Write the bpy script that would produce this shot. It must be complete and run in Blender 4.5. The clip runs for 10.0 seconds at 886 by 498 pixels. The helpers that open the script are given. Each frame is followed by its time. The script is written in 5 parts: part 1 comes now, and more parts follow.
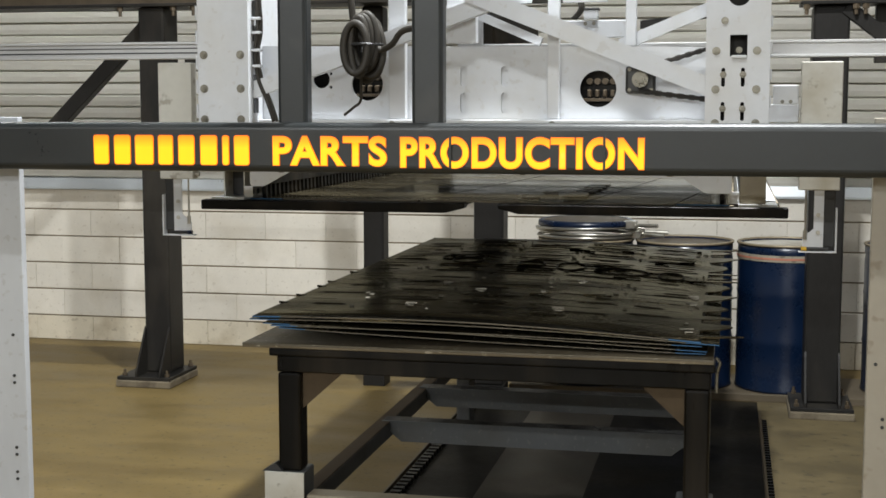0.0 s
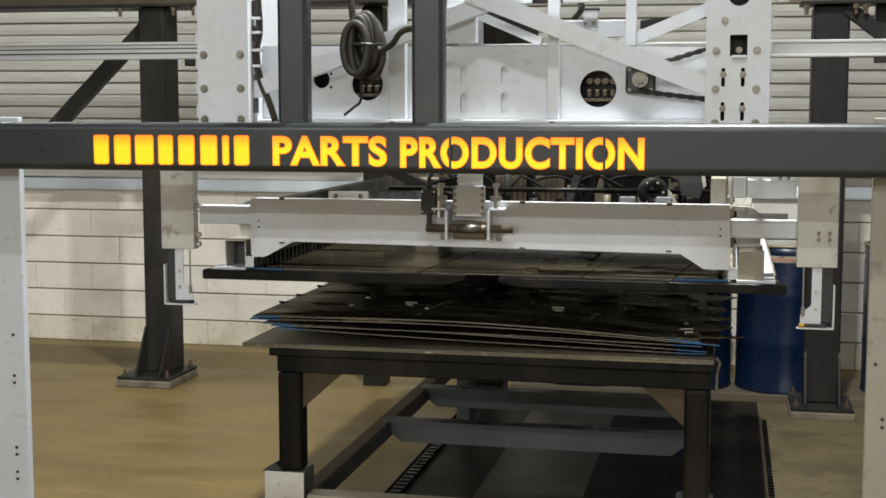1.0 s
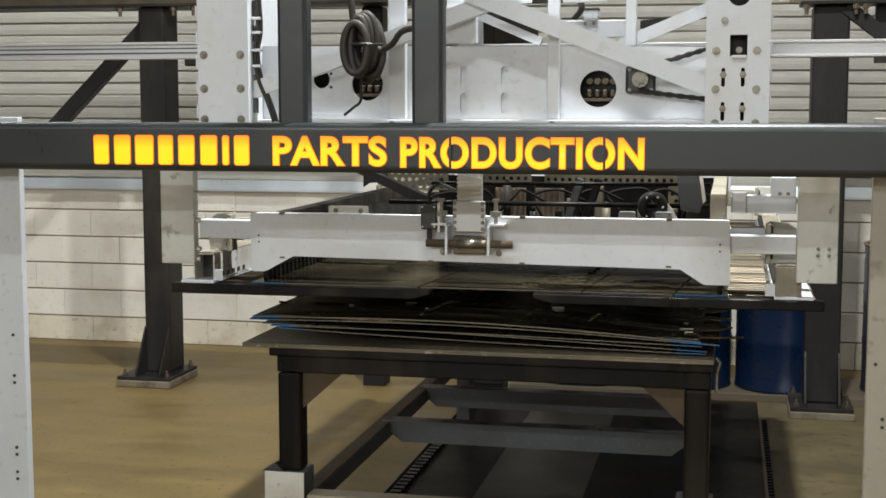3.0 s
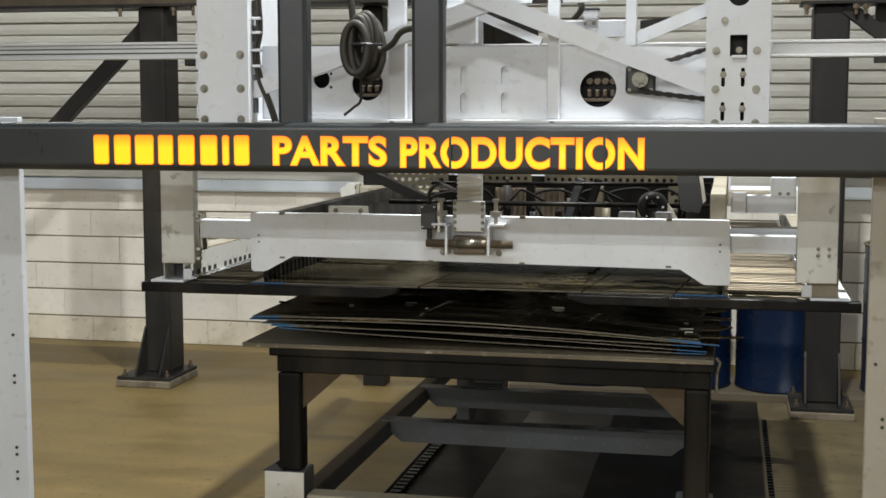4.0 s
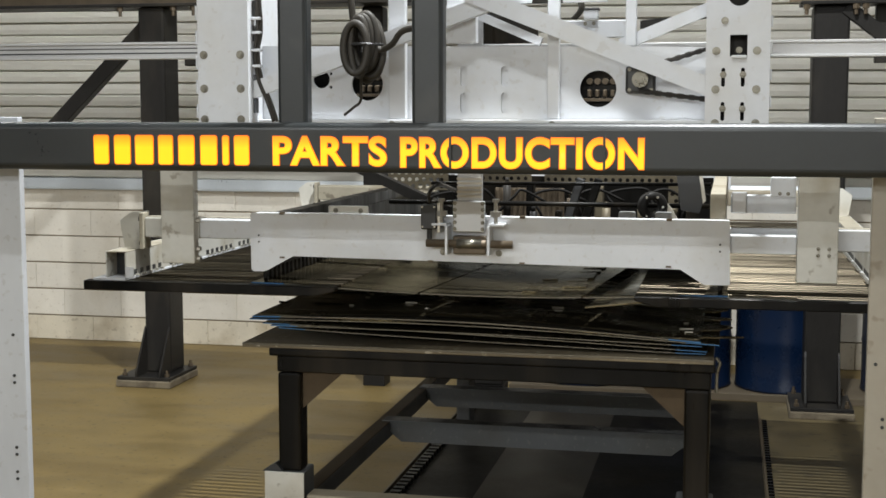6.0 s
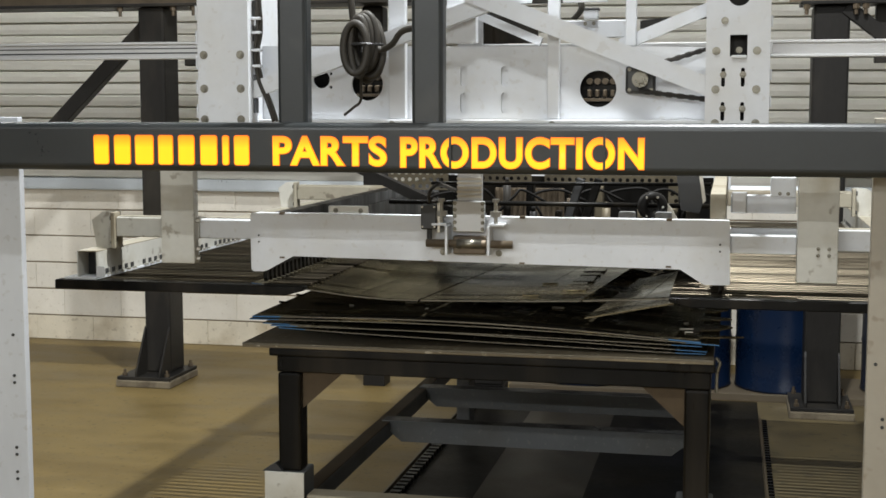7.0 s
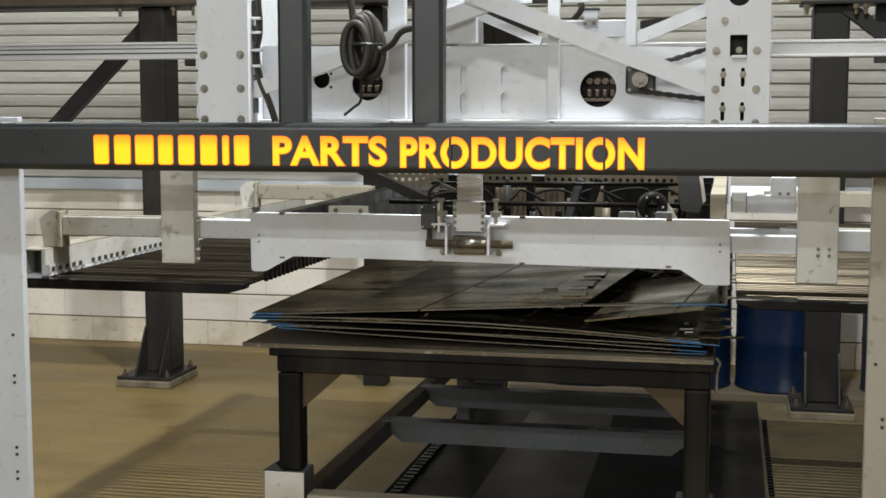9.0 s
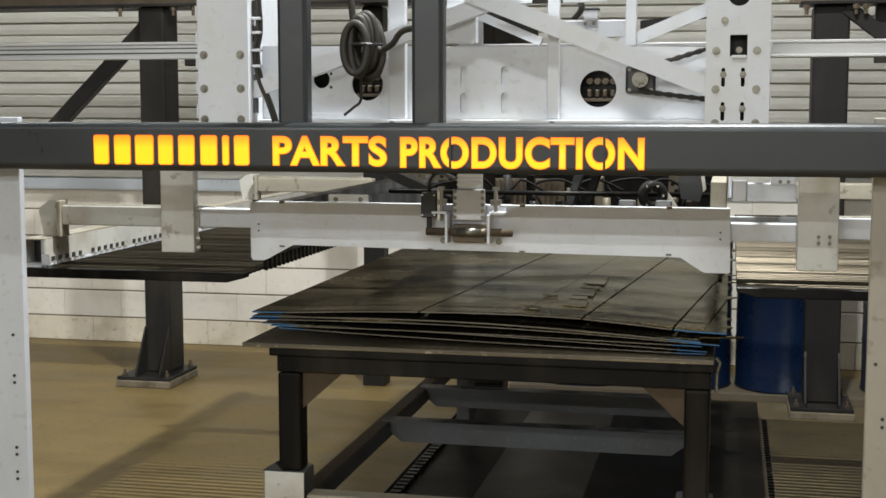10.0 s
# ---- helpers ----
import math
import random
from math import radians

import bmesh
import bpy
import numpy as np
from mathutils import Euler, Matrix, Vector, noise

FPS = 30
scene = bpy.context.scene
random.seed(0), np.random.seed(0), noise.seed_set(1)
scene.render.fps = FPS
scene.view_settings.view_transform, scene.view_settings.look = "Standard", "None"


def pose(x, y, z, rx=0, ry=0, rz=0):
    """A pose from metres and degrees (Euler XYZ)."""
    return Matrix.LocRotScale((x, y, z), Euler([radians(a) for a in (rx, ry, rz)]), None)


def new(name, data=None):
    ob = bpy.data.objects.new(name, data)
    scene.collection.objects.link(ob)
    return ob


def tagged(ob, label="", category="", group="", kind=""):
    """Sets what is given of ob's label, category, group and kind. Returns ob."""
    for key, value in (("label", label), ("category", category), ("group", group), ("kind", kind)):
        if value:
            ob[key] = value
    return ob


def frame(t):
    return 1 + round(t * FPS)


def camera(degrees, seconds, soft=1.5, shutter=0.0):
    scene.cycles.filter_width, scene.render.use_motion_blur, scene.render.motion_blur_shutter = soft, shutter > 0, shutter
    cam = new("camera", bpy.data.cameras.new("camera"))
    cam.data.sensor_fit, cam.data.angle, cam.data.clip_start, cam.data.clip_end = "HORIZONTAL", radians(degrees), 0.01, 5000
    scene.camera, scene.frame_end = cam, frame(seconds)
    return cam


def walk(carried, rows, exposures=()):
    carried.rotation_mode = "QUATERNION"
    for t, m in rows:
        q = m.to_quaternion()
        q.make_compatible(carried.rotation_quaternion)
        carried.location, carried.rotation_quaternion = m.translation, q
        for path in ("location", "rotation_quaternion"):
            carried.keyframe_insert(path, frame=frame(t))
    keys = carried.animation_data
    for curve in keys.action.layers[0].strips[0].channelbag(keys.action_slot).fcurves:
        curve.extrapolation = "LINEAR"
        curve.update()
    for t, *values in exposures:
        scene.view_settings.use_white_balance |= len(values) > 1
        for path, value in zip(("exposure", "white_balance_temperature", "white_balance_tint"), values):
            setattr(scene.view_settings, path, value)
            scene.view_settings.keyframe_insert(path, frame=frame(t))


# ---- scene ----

cam = camera(36.9, 10.0, soft=1.6)
EYE = pose(0, 0, 1.71, 90 - 5.93, 0, 12.2)
walk(cam, [(0, EYE), (10, EYE)], exposures=[(0, 0.0, 6500, 10), (10, 0.0, 6500, 10)])

# ---- light: fluorescent strips of the hall ----
world = bpy.data.worlds.new("hall_air")
world.use_nodes = True
world.node_tree.nodes["Background"].inputs[0].default_value = (0.9, 0.92, 1.0, 1)
world.node_tree.nodes["Background"].inputs[1].default_value = 0.012
scene.world = world


def strip_lamp(x, y, power, sx=1.2, sy=0.16, z=6.4, tone=(0.955, 0.99, 1.0)):
    d = bpy.data.lights.new("strip_lamp", "AREA")
    d.shape, d.size, d.size_y, d.energy, d.color = "RECTANGLE", sx, sy, power, tone
    ob = new("strip_lamp", d)
    ob.location = (x, y, z)
    return ob


# row above the table, row before the portal, rows far behind, row along the wall
strip_lamp(-0.07, 3.85, 420, sx=0.22, sy=0.045, z=5.36)
strip_lamp(-0.3, 1.43, 100, sx=1.2, sy=0.06, z=5.36)
for far_x in (-6.4, -2.4, 1.6):
    strip_lamp(far_x, -10.6, 430, sx=3.8, sy=0.3)
    strip_lamp(far_x, -17.2, 1080, sx=3.8, sy=0.3)
strip_lamp(-5.2, 7.0, 142, sx=2.4, sy=0.06, z=5.36)
strip_lamp(3.0, 6.85, 12, sx=1.6, sy=0.06, z=5.36)


# ---- materials ----
def mat(name, base, rough=0.5, metal=0.0, var=0.12, scale=6.0, grain=60.0, bump=0.1, stain=None, stain_amount=0.0,
        stain_scale=2.0, stretch=(1, 1, 1), rough_var=0.1, per_piece=0.0, speck=None, edge=None):
    m = bpy.data.materials.new(name)
    m.use_nodes = True
    nt = m.node_tree
    n, l = nt.nodes, nt.links
    b = n["Principled BSDF"]
    b.inputs["Metallic"].default_value = metal
    tc = n.new("ShaderNodeNewGeometry")
    mp = n.new("ShaderNodeMapping")
    mp.inputs["Scale"].default_value = stretch
    l.new(tc.outputs["Position"], mp.inputs["Vector"])
    big = n.new("ShaderNodeTexNoise")
    big.inputs["Scale"].default_value, big.inputs["Detail"].default_value = scale, 5
    fine = n.new("ShaderNodeTexNoise")
    fine.inputs["Scale"].default_value, fine.inputs["Detail"].default_value = grain, 3
    l.new(mp.outputs[0], big.inputs["Vector"])
    l.new(mp.outputs[0], fine.inputs["Vector"])
    add = n.new("ShaderNodeMath")
    add.operation = "MULTIPLY_ADD"
    l.new(fine.outputs[0], add.inputs[0])
    add.inputs[1].default_value = 0.4
    l.new(big.outputs[0], add.inputs[2])
    rng = n.new("ShaderNodeMapRange")
    rng.inputs["From Min"].default_value, rng.inputs["From Max"].default_value = 0.4, 1.0
    rng.inputs["To Min"].default_value, rng.inputs["To Max"].default_value = 1 - var, 1 + var
    l.new(add.outputs[0], rng.inputs["Value"])
    col = n.new("ShaderNodeMix")
    col.data_type, col.blend_type = "RGBA", "MULTIPLY"
    col.inputs["Factor"].default_value = 1.0
    col.inputs["A"].default_value = (*base, 1)
    last = rng.outputs[0]
    if per_piece:
        oi = n.new("ShaderNodeObjectInfo")
        pr = n.new("ShaderNodeMapRange")
        pr.inputs["To Min"].default_value, pr.inputs["To Max"].default_value = 1 - per_piece, 1 + per_piece
        l.new(oi.outputs["Random"], pr.inputs["Value"])
        mu = n.new("ShaderNodeMath")
        mu.operation = "MULTIPLY"
        l.new(last, mu.inputs[0])
        l.new(pr.outputs[0], mu.inputs[1])
        last = mu.outputs[0]
    l.new(last, col.inputs["B"])
    out = col.outputs["Result"]
    if stain:
        sn = n.new("ShaderNodeTexNoise")
        sn.inputs["Scale"].default_value, sn.inputs["Detail"].default_value = stain_scale, 7
        l.new(mp.outputs[0], sn.inputs["Vector"])
        sr = n.new("ShaderNodeMapRange")
        sr.inputs["From Min"].default_value, sr.inputs["From Max"].default_value = 0.5, 0.72
        sr.inputs["To Max"].default_value = stain_amount
        l.new(sn.outputs[0], sr.inputs["Value"])
        mx = n.new("ShaderNodeMix")
        mx.data_type = "RGBA"
        l.new(sr.outputs[0], mx.inputs["Factor"])
        l.new(out, mx.inputs["A"])
        mx.inputs["B"].default_value = (*stain, 1)
        out = mx.outputs["Result"]
        if edge:  # gloss at low angles, clean and oily
            ed = n.new("ShaderNodeMix")
            ed.data_type = "RGBA"
            l.new(sr.outputs[0], ed.inputs["Factor"])
            ed.inputs["A"].default_value, ed.inputs["B"].default_value = (*edge[0], 1), (*edge[1], 1)
            l.new(ed.outputs["Result"], b.inputs["Specular Tint"])
    if speck:
        tint, amount, size = speck
        kn = n.new("ShaderNodeTexNoise")
        kn.inputs["Scale"].default_value, kn.inputs["Detail"].default_value = size, 2
        l.new(tc.outputs["Position"], kn.inputs["Vector"])
        kr = n.new("ShaderNodeMapRange")
        kr.inputs["From Min"].default_value, kr.inputs["From Max"].default_value = 0.62, 0.70
        kr.inputs["To Max"].default_value = amount
        l.new(kn.outputs[0], kr.inputs["Value"])
        km = n.new("ShaderNodeMix")
        km.data_type = "RGBA"
        l.new(kr.outputs[0], km.inputs["Factor"])
        l.new(out, km.inputs["A"])
        km.inputs["B"].default_value = (*tint, 1)
        out = km.outputs["Result"]
    l.new(out, b.inputs["Base Color"])
    rr = n.new("ShaderNodeMapRange")
    rr.inputs["From Min"].default_value, rr.inputs["From Max"].default_value = 0.4, 1.0
    rr.inputs["To Min"].default_value, rr.inputs["To Max"].default_value = max(0.03, rough - rough_var), min(1, rough + rough_var)
    l.new(add.outputs[0], rr.inputs["Value"])
    l.new(rr.outputs[0], b.inputs["Roughness"])
    if bump:
        bp = n.new("ShaderNodeBump")
        bp.inputs["Strength"].default_value, bp.inputs["Distance"].default_value = bump, 0.004
        l.new(add.outputs[0], bp.inputs["Height"])
        l.new(bp.outputs[0], b.inputs["Normal"])
    return m


def glow(name, base, strength):
    m = bpy.data.materials.new(name)
    m.use_nodes = True
    b = m.node_tree.nodes["Principled BSDF"]
    b.inputs["Base Color"].default_value = (*base, 1)
    b.inputs["Emission Color"].default_value = (*base, 1)
    b.inputs["Emission Strength"].default_value = strength
    return m


WHITE = mat("white_paint", (0.66, 0.675, 0.70), 0.5, 0, 0.07, 3, 40, 0.06, (0.55, 0.52, 0.45), 0.4, 4.5, speck=((0.40, 0.35, 0.27), 0.2, 45))
CREAM = mat("dusty_white_paint", (0.64, 0.61, 0.54), 0.5, 0, 0.08, 4, 40, 0.06, (0.36, 0.30, 0.2), 0.6, 3.0)
GREYPAINT = mat("dark_grey_paint", (0.021, 0.024, 0.025), 0.36, 0.0, 0.15, 4, 90, 0.08, (0.09, 0.085, 0.075), 0.25, 6)
COLPAINT = mat("worn_dark_paint", (0.023, 0.0215, 0.020), 0.42, 0, 0.25, 3, 60, 0.1, (0.075, 0.065, 0.05), 0.5, 3, stretch=(1, 1, 0.35))
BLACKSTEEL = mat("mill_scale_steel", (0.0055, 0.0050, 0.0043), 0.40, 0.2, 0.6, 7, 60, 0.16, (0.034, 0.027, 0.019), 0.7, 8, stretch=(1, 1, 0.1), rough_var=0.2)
SHEET = mat("oiled_black_sheet", (0.13, 0.108, 0.068), 0.22, 0.8, 0.5, 3, 50, 0.06, (0.038, 0.033, 0.025), 0.95, 2.8, stretch=(0.8, 1.5, 1), rough_var=0.14, per_piece=0.06, edge=((0.60, 0.56, 0.41), (0.14, 0.12, 0.085)))
OILDARK = mat("oily_dark_sheet", (0.030, 0.026, 0.020), 0.35, 0.6, 0.4, 4, 50, 0.06, (0.03, 0.025, 0.016), 0.5, 4.0, edge=((0.06, 0.05, 0.04), (0.16, 0.13, 0.09)))
EDGE = mat("cut_steel_edge", (0.13, 0.118, 0.095), 0.35, 0.8, 0.2, 12, 60, 0.05)
BLUEEDGE = mat("blue_sprayed_edge", (0.03, 0.12, 0.26), 0.4, 0.2, 0.2, 12, 60, 0.05)
BARE = mat("bare_steel", (0.50, 0.48, 0.43), 0.34, 0.85, 0.15, 8, 80, 0.05)
RUSTY = mat("worn_steel", (0.13, 0.10, 0.068), 0.5, 0.5, 0.3, 10, 60, 0.1)
ALU = mat("aluminium_profile", (0.50, 0.50, 0.50), 0.42, 0.7, 0.06, 5, 80, 0.03)
FLOOR = mat("sealed_concrete", (0.184, 0.130, 0.049), 0.5, 0, 0.26, 3.4, 90, 0.35, (0.095, 0.063, 0.022), 0.62, 1.3, (0.6, 1.5, 1), rough_var=0.15, speck=((0.05, 0.037, 0.017), 0.5, 30))
BLOCK = mat("painted_block", (0.78, 0.73, 0.64), 0.6, 0, 0.07, 5, 70, 0.14, (0.56, 0.49, 0.38), 0.4, 3.2, per_piece=0.05, speck=((0.45, 0.38, 0.28), 0.3, 32))
BLOCKDIRTY = mat("splashed_block", (0.70, 0.63, 0.50), 0.65, 0, 0.1, 5, 70, 0.16, (0.36, 0.28, 0.17), 0.7, 4, per_piece=0.06, speck=((0.25, 0.19, 0.12), 0.4, 30))
MORTAR = mat("mortar", (0.27, 0.22, 0.155), 0.85, 0, 0.15, 8, 120, 0.2)
CLAD = mat("cream_cladding", (0.84, 0.81, 0.73), 0.45, 0, 0.05, 2, 40, 0.03, (0.55, 0.49, 0.38), 0.25, 1.5)
FLASH = mat("zinc_flashing", (0.55, 0.58, 0.60), 0.35, 0.5, 0.08, 4, 60, 0.05)
BLUE = mat("blue_drum_paint", (0.003, 0.0115, 0.036), 0.3, 0, 0.2, 5, 60, 0.06, (0.02, 0.022, 0.028), 0.4, 4)
RUBBER = mat("black_cable", (0.034, 0.029, 0.022), 0.62, 0, 0.2, 10, 80, 0.05)
BLACKPLASTIC = mat("black_plastic", (0.03, 0.03, 0.03), 0.45, 0, 0.1, 10, 80, 0.03)
TINE = mat("greasy_tine_steel", (0.055, 0.046, 0.033), 0.42, 0.8, 0.45, 4, 60, 0.1, (0.02, 0.015, 0.010), 0.8, 4, stretch=(0.4, 1, 1), per_piece=0.85, edge=((0.5, 0.45, 0.34), (0.16, 0.13, 0.09)))
CONC = mat("grout", (0.17, 0.14, 0.095), 0.85, 0, 0.3, 8, 80, 0.3, (0.06, 0.045, 0.03), 0.8, 9)
HALL = mat("hall_plaster", (0.22, 0.213, 0.20), 0.8, 0, 0.06, 2, 40, 0.05)
TAPE = mat("faded_red_tape", (0.5, 0.2, 0.13), 0.5, 0, 0.15, 20, 90, 0.02)
AMBER = glow("amber_light", (0.3, 0.15, 0.004), 1.12)
ORANGE = glow("orange_light_rim", (1.0, 0.20, 0.003), 0.55)
nt = AMBER.node_tree
zz = nt.nodes.new("ShaderNodeSeparateXYZ")
ge = nt.nodes.new("ShaderNodeNewGeometry")
ra = nt.nodes.new("ShaderNodeValToRGB")
mr = nt.nodes.new("ShaderNodeMapRange")
mr.inputs["From Min"].default_value, mr.inputs["From Max"].default_value = 1.566, 1.650
nt.links.new(ge.outputs["Position"], zz.inputs[0])
nt.links.new(zz.outputs["Z"], mr.inputs["Value"])
nt.links.new(mr.outputs[0], ra.inputs["Fac"])
ra.color_ramp.elements[0].color, ra.color_ramp.elements[0].position = (1.0, 0.66, 0.003, 1), 0.6
ra.color_ramp.elements[1].color, ra.color_ramp.elements[1].position = (0.95, 0.22, 0.003, 1), 1.0
nt.links.new(ra.outputs[0], nt.nodes["Principled BSDF"].inputs["Emission Color"])
CROSSGREY = mat("grey_primer", (0.098, 0.102, 0.103), 0.45, 0, 0.15, 4, 50, 0.06, (0.055, 0.048, 0.036), 0.6, 4, speck=((0.2, 0.19, 0.17), 0.3, 60))
# part oil, part the table's shade put into the colour
OILSHADE = mat("oily_shaded_concrete", (0.012, 0.0105, 0.008), 0.5, 0, 0.45, 3, 40, 0.18, (0.034, 0.028, 0.018), 0.8, 2.2, speck=((0.005, 0.005, 0.004), 0.7, 16))
SOILED = mat("soiled_pale_paint", (0.56, 0.545, 0.49), 0.5, 0, 0.1, 4, 50, 0.08, (0.34, 0.285, 0.185), 0.75, 5, speck=((0.16, 0.12, 0.07), 0.5, 28))
GRUBBY = mat("grubby_tan_paint", (0.36, 0.325, 0.25), 0.55, 0, 0.15, 4, 50, 0.1, (0.17, 0.13, 0.075), 0.85, 4, speck=((0.07, 0.05, 0.03), 0.6, 26))
PERF = mat("dark_tan_sheet", (0.13, 0.108, 0.07), 0.55, 0.2, 0.3, 8, 60, 0.08, (0.05, 0.04, 0.026), 0.8, 6)
HOSE = mat("dark_air_hose", (0.012, 0.011, 0.010), 0.6, 0, 0.2, 10, 80, 0.05)
YELLOW = mat("yellow_plastic", (0.7, 0.42, 0.02), 0.4, 0, 0.05, 10, 80, 0.02)
STEELBOLT = mat("dull_zinc_bolt", (0.20, 0.188, 0.155), 0.33, 0.75, 0.3, 25, 90, 0.05, (0.10, 0.08, 0.05), 0.6, 40)
BROWN = mat("brown_primer", (0.075, 0.054, 0.033), 0.6, 0, 0.25, 8, 60, 0.12)
GRIME = mat("grimy_concrete", (0.122, 0.094, 0.046), 0.55, 0, 0.35, 2.5, 40, 0.16, (0.055, 0.043, 0.023), 0.8, 3.0, speck=((0.03, 0.025, 0.015), 0.6, 14))
for dull in (BROWN, COLPAINT, OILSHADE, HOSE):
    dull.node_tree.nodes["Principled BSDF"].inputs["Specular IOR Level"].default_value = 0.1
BLACKSTEEL.node_tree.nodes["Principled BSDF"].inputs["Specular IOR Level"].default_value = 0.16
FLOOR.node_tree.nodes["Principled BSDF"].inputs["Specular IOR Level"].default_value = 0.25
# stains, on a base kept lighter than its neighbours for painted-in light
STAINEDLIT = mat("stained_lit_concrete", (0.058, 0.048, 0.031), 0.5, 0, 0.4, 3, 50, 0.2, (0.025, 0.020, 0.013), 0.8, 3)
POSTGREY = mat("pale_grey_paint", (0.50, 0.515, 0.54), 0.45, 0, 0.08, 3, 40, 0.06, (0.60, 0.61, 0.62), 0.5, 2.2, stretch=(1, 1, 0.4), speck=((0.30, 0.27, 0.22), 0.25, 40))
RIM = mat("tan_worn_rim", (0.33, 0.27, 0.18), 0.5, 0.2, 0.25, 12, 80, 0.1)
# cream paint darkened for the weaker light on the right post
SHADEDCREAM = mat("shaded_cream_paint", (0.36, 0.325, 0.265), 0.5, 0, 0.1, 3, 40, 0.06, (0.3, 0.25, 0.18), 0.5, 3, speck=((0.2, 0.16, 0.11), 0.5, 22))
WORNCREAM = mat("scraped_cream_paint", (0.27, 0.235, 0.165), 0.5, 0, 0.2, 6, 60, 0.1, (0.12, 0.09, 0.06), 0.8, 6)
PALLET = mat("grimy_timber", (0.12, 0.094, 0.06), 0.7, 0, 0.25, 4, 60, 0.2, (0.08, 0.06, 0.04), 0.6, 4, (0.3, 1, 1))
PLATE = mat("brown_mill_plate", (0.14, 0.114, 0.074), 0.38, 0.45, 0.3, 4, 40, 0.08, (0.26, 0.215, 0.14), 0.6, 4, (0.5, 2, 1), rough_var=0.12, speck=((0.5, 0.45, 0.36), 0.6, 55))


# ---- building blocks ----
def base_of(ob):
    p = Vector((0, 0, 0))
    while ob is not None:
        p += ob.location
        ob = ob.parent
    return p


def part(name, bm, material, parent=None, label="", smooth=False):
    """Link a bmesh, drawn in world coordinates, as one mesh under parent."""
    if parent is not None:
        bmesh.ops.translate(bm, vec=-base_of(parent), verts=bm.verts)
    me = bpy.data.meshes.new(name)
    bm.to_mesh(me)
    bm.free()
    for mt in (material if isinstance(material, (list, tuple)) else [material]):
        me.materials.append(mt)
    if smooth:
        for p in me.polygons:
            p.use_smooth = True
    ob = new(name, me)
    ob.parent = parent
    if label:
        tagged(ob, label)
    return ob


def thing(name, base, label, category, group="", kind=""):
    ob = new(name)
    ob.location = base
    return tagged(ob, label, category, group, kind)


def box(x0, x1, y0, y1, z0, z1, bevel=0.003, bm=None):
    bm = bm or bmesh.new()
    r = bmesh.ops.create_cube(bm, size=1)
    vs = r["verts"]
    for v in vs:
        v.co = Vector(((x0 + x1) / 2 + v.co.x * (x1 - x0), (y0 + y1) / 2 + v.co.y * (y1 - y0), (z0 + z1) / 2 + v.co.z * (z1 - z0)))
    if bevel:
        es = list({e for v in vs for e in v.link_edges})
        bmesh.ops.bevel(bm, geom=es, offset=bevel, segments=2, profile=0.5, affect="EDGES")
    return bm


def prism(pts, axis, a, b, bm=None, bevel=0.0):
    """Extrude an outline between a and b along an axis; the outline gives the other two coordinates in order."""
    bm = bm or bmesh.new()
    def at(p, v):
        if axis == "x":
            return (v, p[0], p[1])
        if axis == "y":
            return (p[0], v, p[1])
        return (p[0], p[1], v)
    lo = [bm.verts.new(at(p, a)) for p in pts]
    hi = [bm.verts.new(at(p, b)) for p in pts]
    fs = [bm.faces.new(lo), bm.faces.new(hi[::-1])]
    k = len(pts)
    for i in range(k):
        fs.append(bm.faces.new((lo[i], hi[i], hi[(i + 1) % k], lo[(i + 1) % k])))
    bmesh.ops.recalc_face_normals(bm, faces=fs)
    if bevel:
        es = list({e for f in fs for e in f.edges})
        bmesh.ops.bevel(bm, geom=es, offset=bevel, segments=1, affect="EDGES")
    return bm


def rod(p, q, r, seg=12, bm=None, r2=None):
    bm = bm or bmesh.new()
    p, q = Vector(p), Vector(q)
    m = Matrix.Translation((p + q) / 2) @ (q - p).to_track_quat("Z", "Y").to_matrix().to_4x4()
    bmesh.ops.create_cone(bm, cap_ends=True, segments=seg, radius1=r, radius2=r if r2 is None else r2, depth=(q - p).length, matrix=m)
    return bm


def tube_path(pts, r, seg=8, bm=None, closed=False):
    """A round cable through points."""
    bm = bm or bmesh.new()
    pts = [Vector(p) for p in pts]
    rings = []
    up = Vector((0.3, 0.9, 0.2)).normalized()
    for i, p in enumerate(pts):
        a = pts[i - 1] if i or closed else p
        b = pts[(i + 1) % len(pts)] if i < len(pts) - 1 or closed else p
        d = (b - a).normalized()
        u = d.cross(up).normalized()
        w = d.cross(u).normalized()
        rings.append([bm.verts.new(p + r * (math.cos(t) * u + math.sin(t) * w)) for t in [2 * math.pi * k / seg for k in range(seg)]])
    n = len(rings)
    for i in range(n if closed else n - 1):
        A, B = rings[i], rings[(i + 1) % n]
        for k in range(seg):
            bm.faces.new((A[k], A[(k + 1) % seg], B[(k + 1) % seg], B[k]))
    if not closed:
        bm.faces.new(rings[0][::-1])
        bm.faces.new(rings[-1])
    return bm


def spline(ctrl, n=8):
    """Catmull-Rom points through the controls."""
    c = [Vector(p) for p in ctrl]
    c = [c[0] * 2 - c[1]] + c + [c[-1] * 2 - c[-2]]
    out = []
    for i in range(1, len(c) - 2):
        for k in range(n):
            t = k / n
            a, b, d, e = c[i - 1], c[i], c[i + 1], c[i + 2]
            out.append(0.5 * ((2 * b) + (d - a) * t + (2 * a - 5 * b + 4 * d - e) * t * t + (3 * b - a - 3 * d + e) * t ** 3))
    return out + [c[-2]]


def ring(cx, cy, cz, r0, r1, z0, z1, seg=40, bm=None):
    """A lathe ring between two radii."""
    bm = bm or bmesh.new()
    prof = [(r0, z0), (r1, z0), (r1, z1), (r0, z1)]
    return lathe(cx, cy, cz, prof, seg, bm, True)


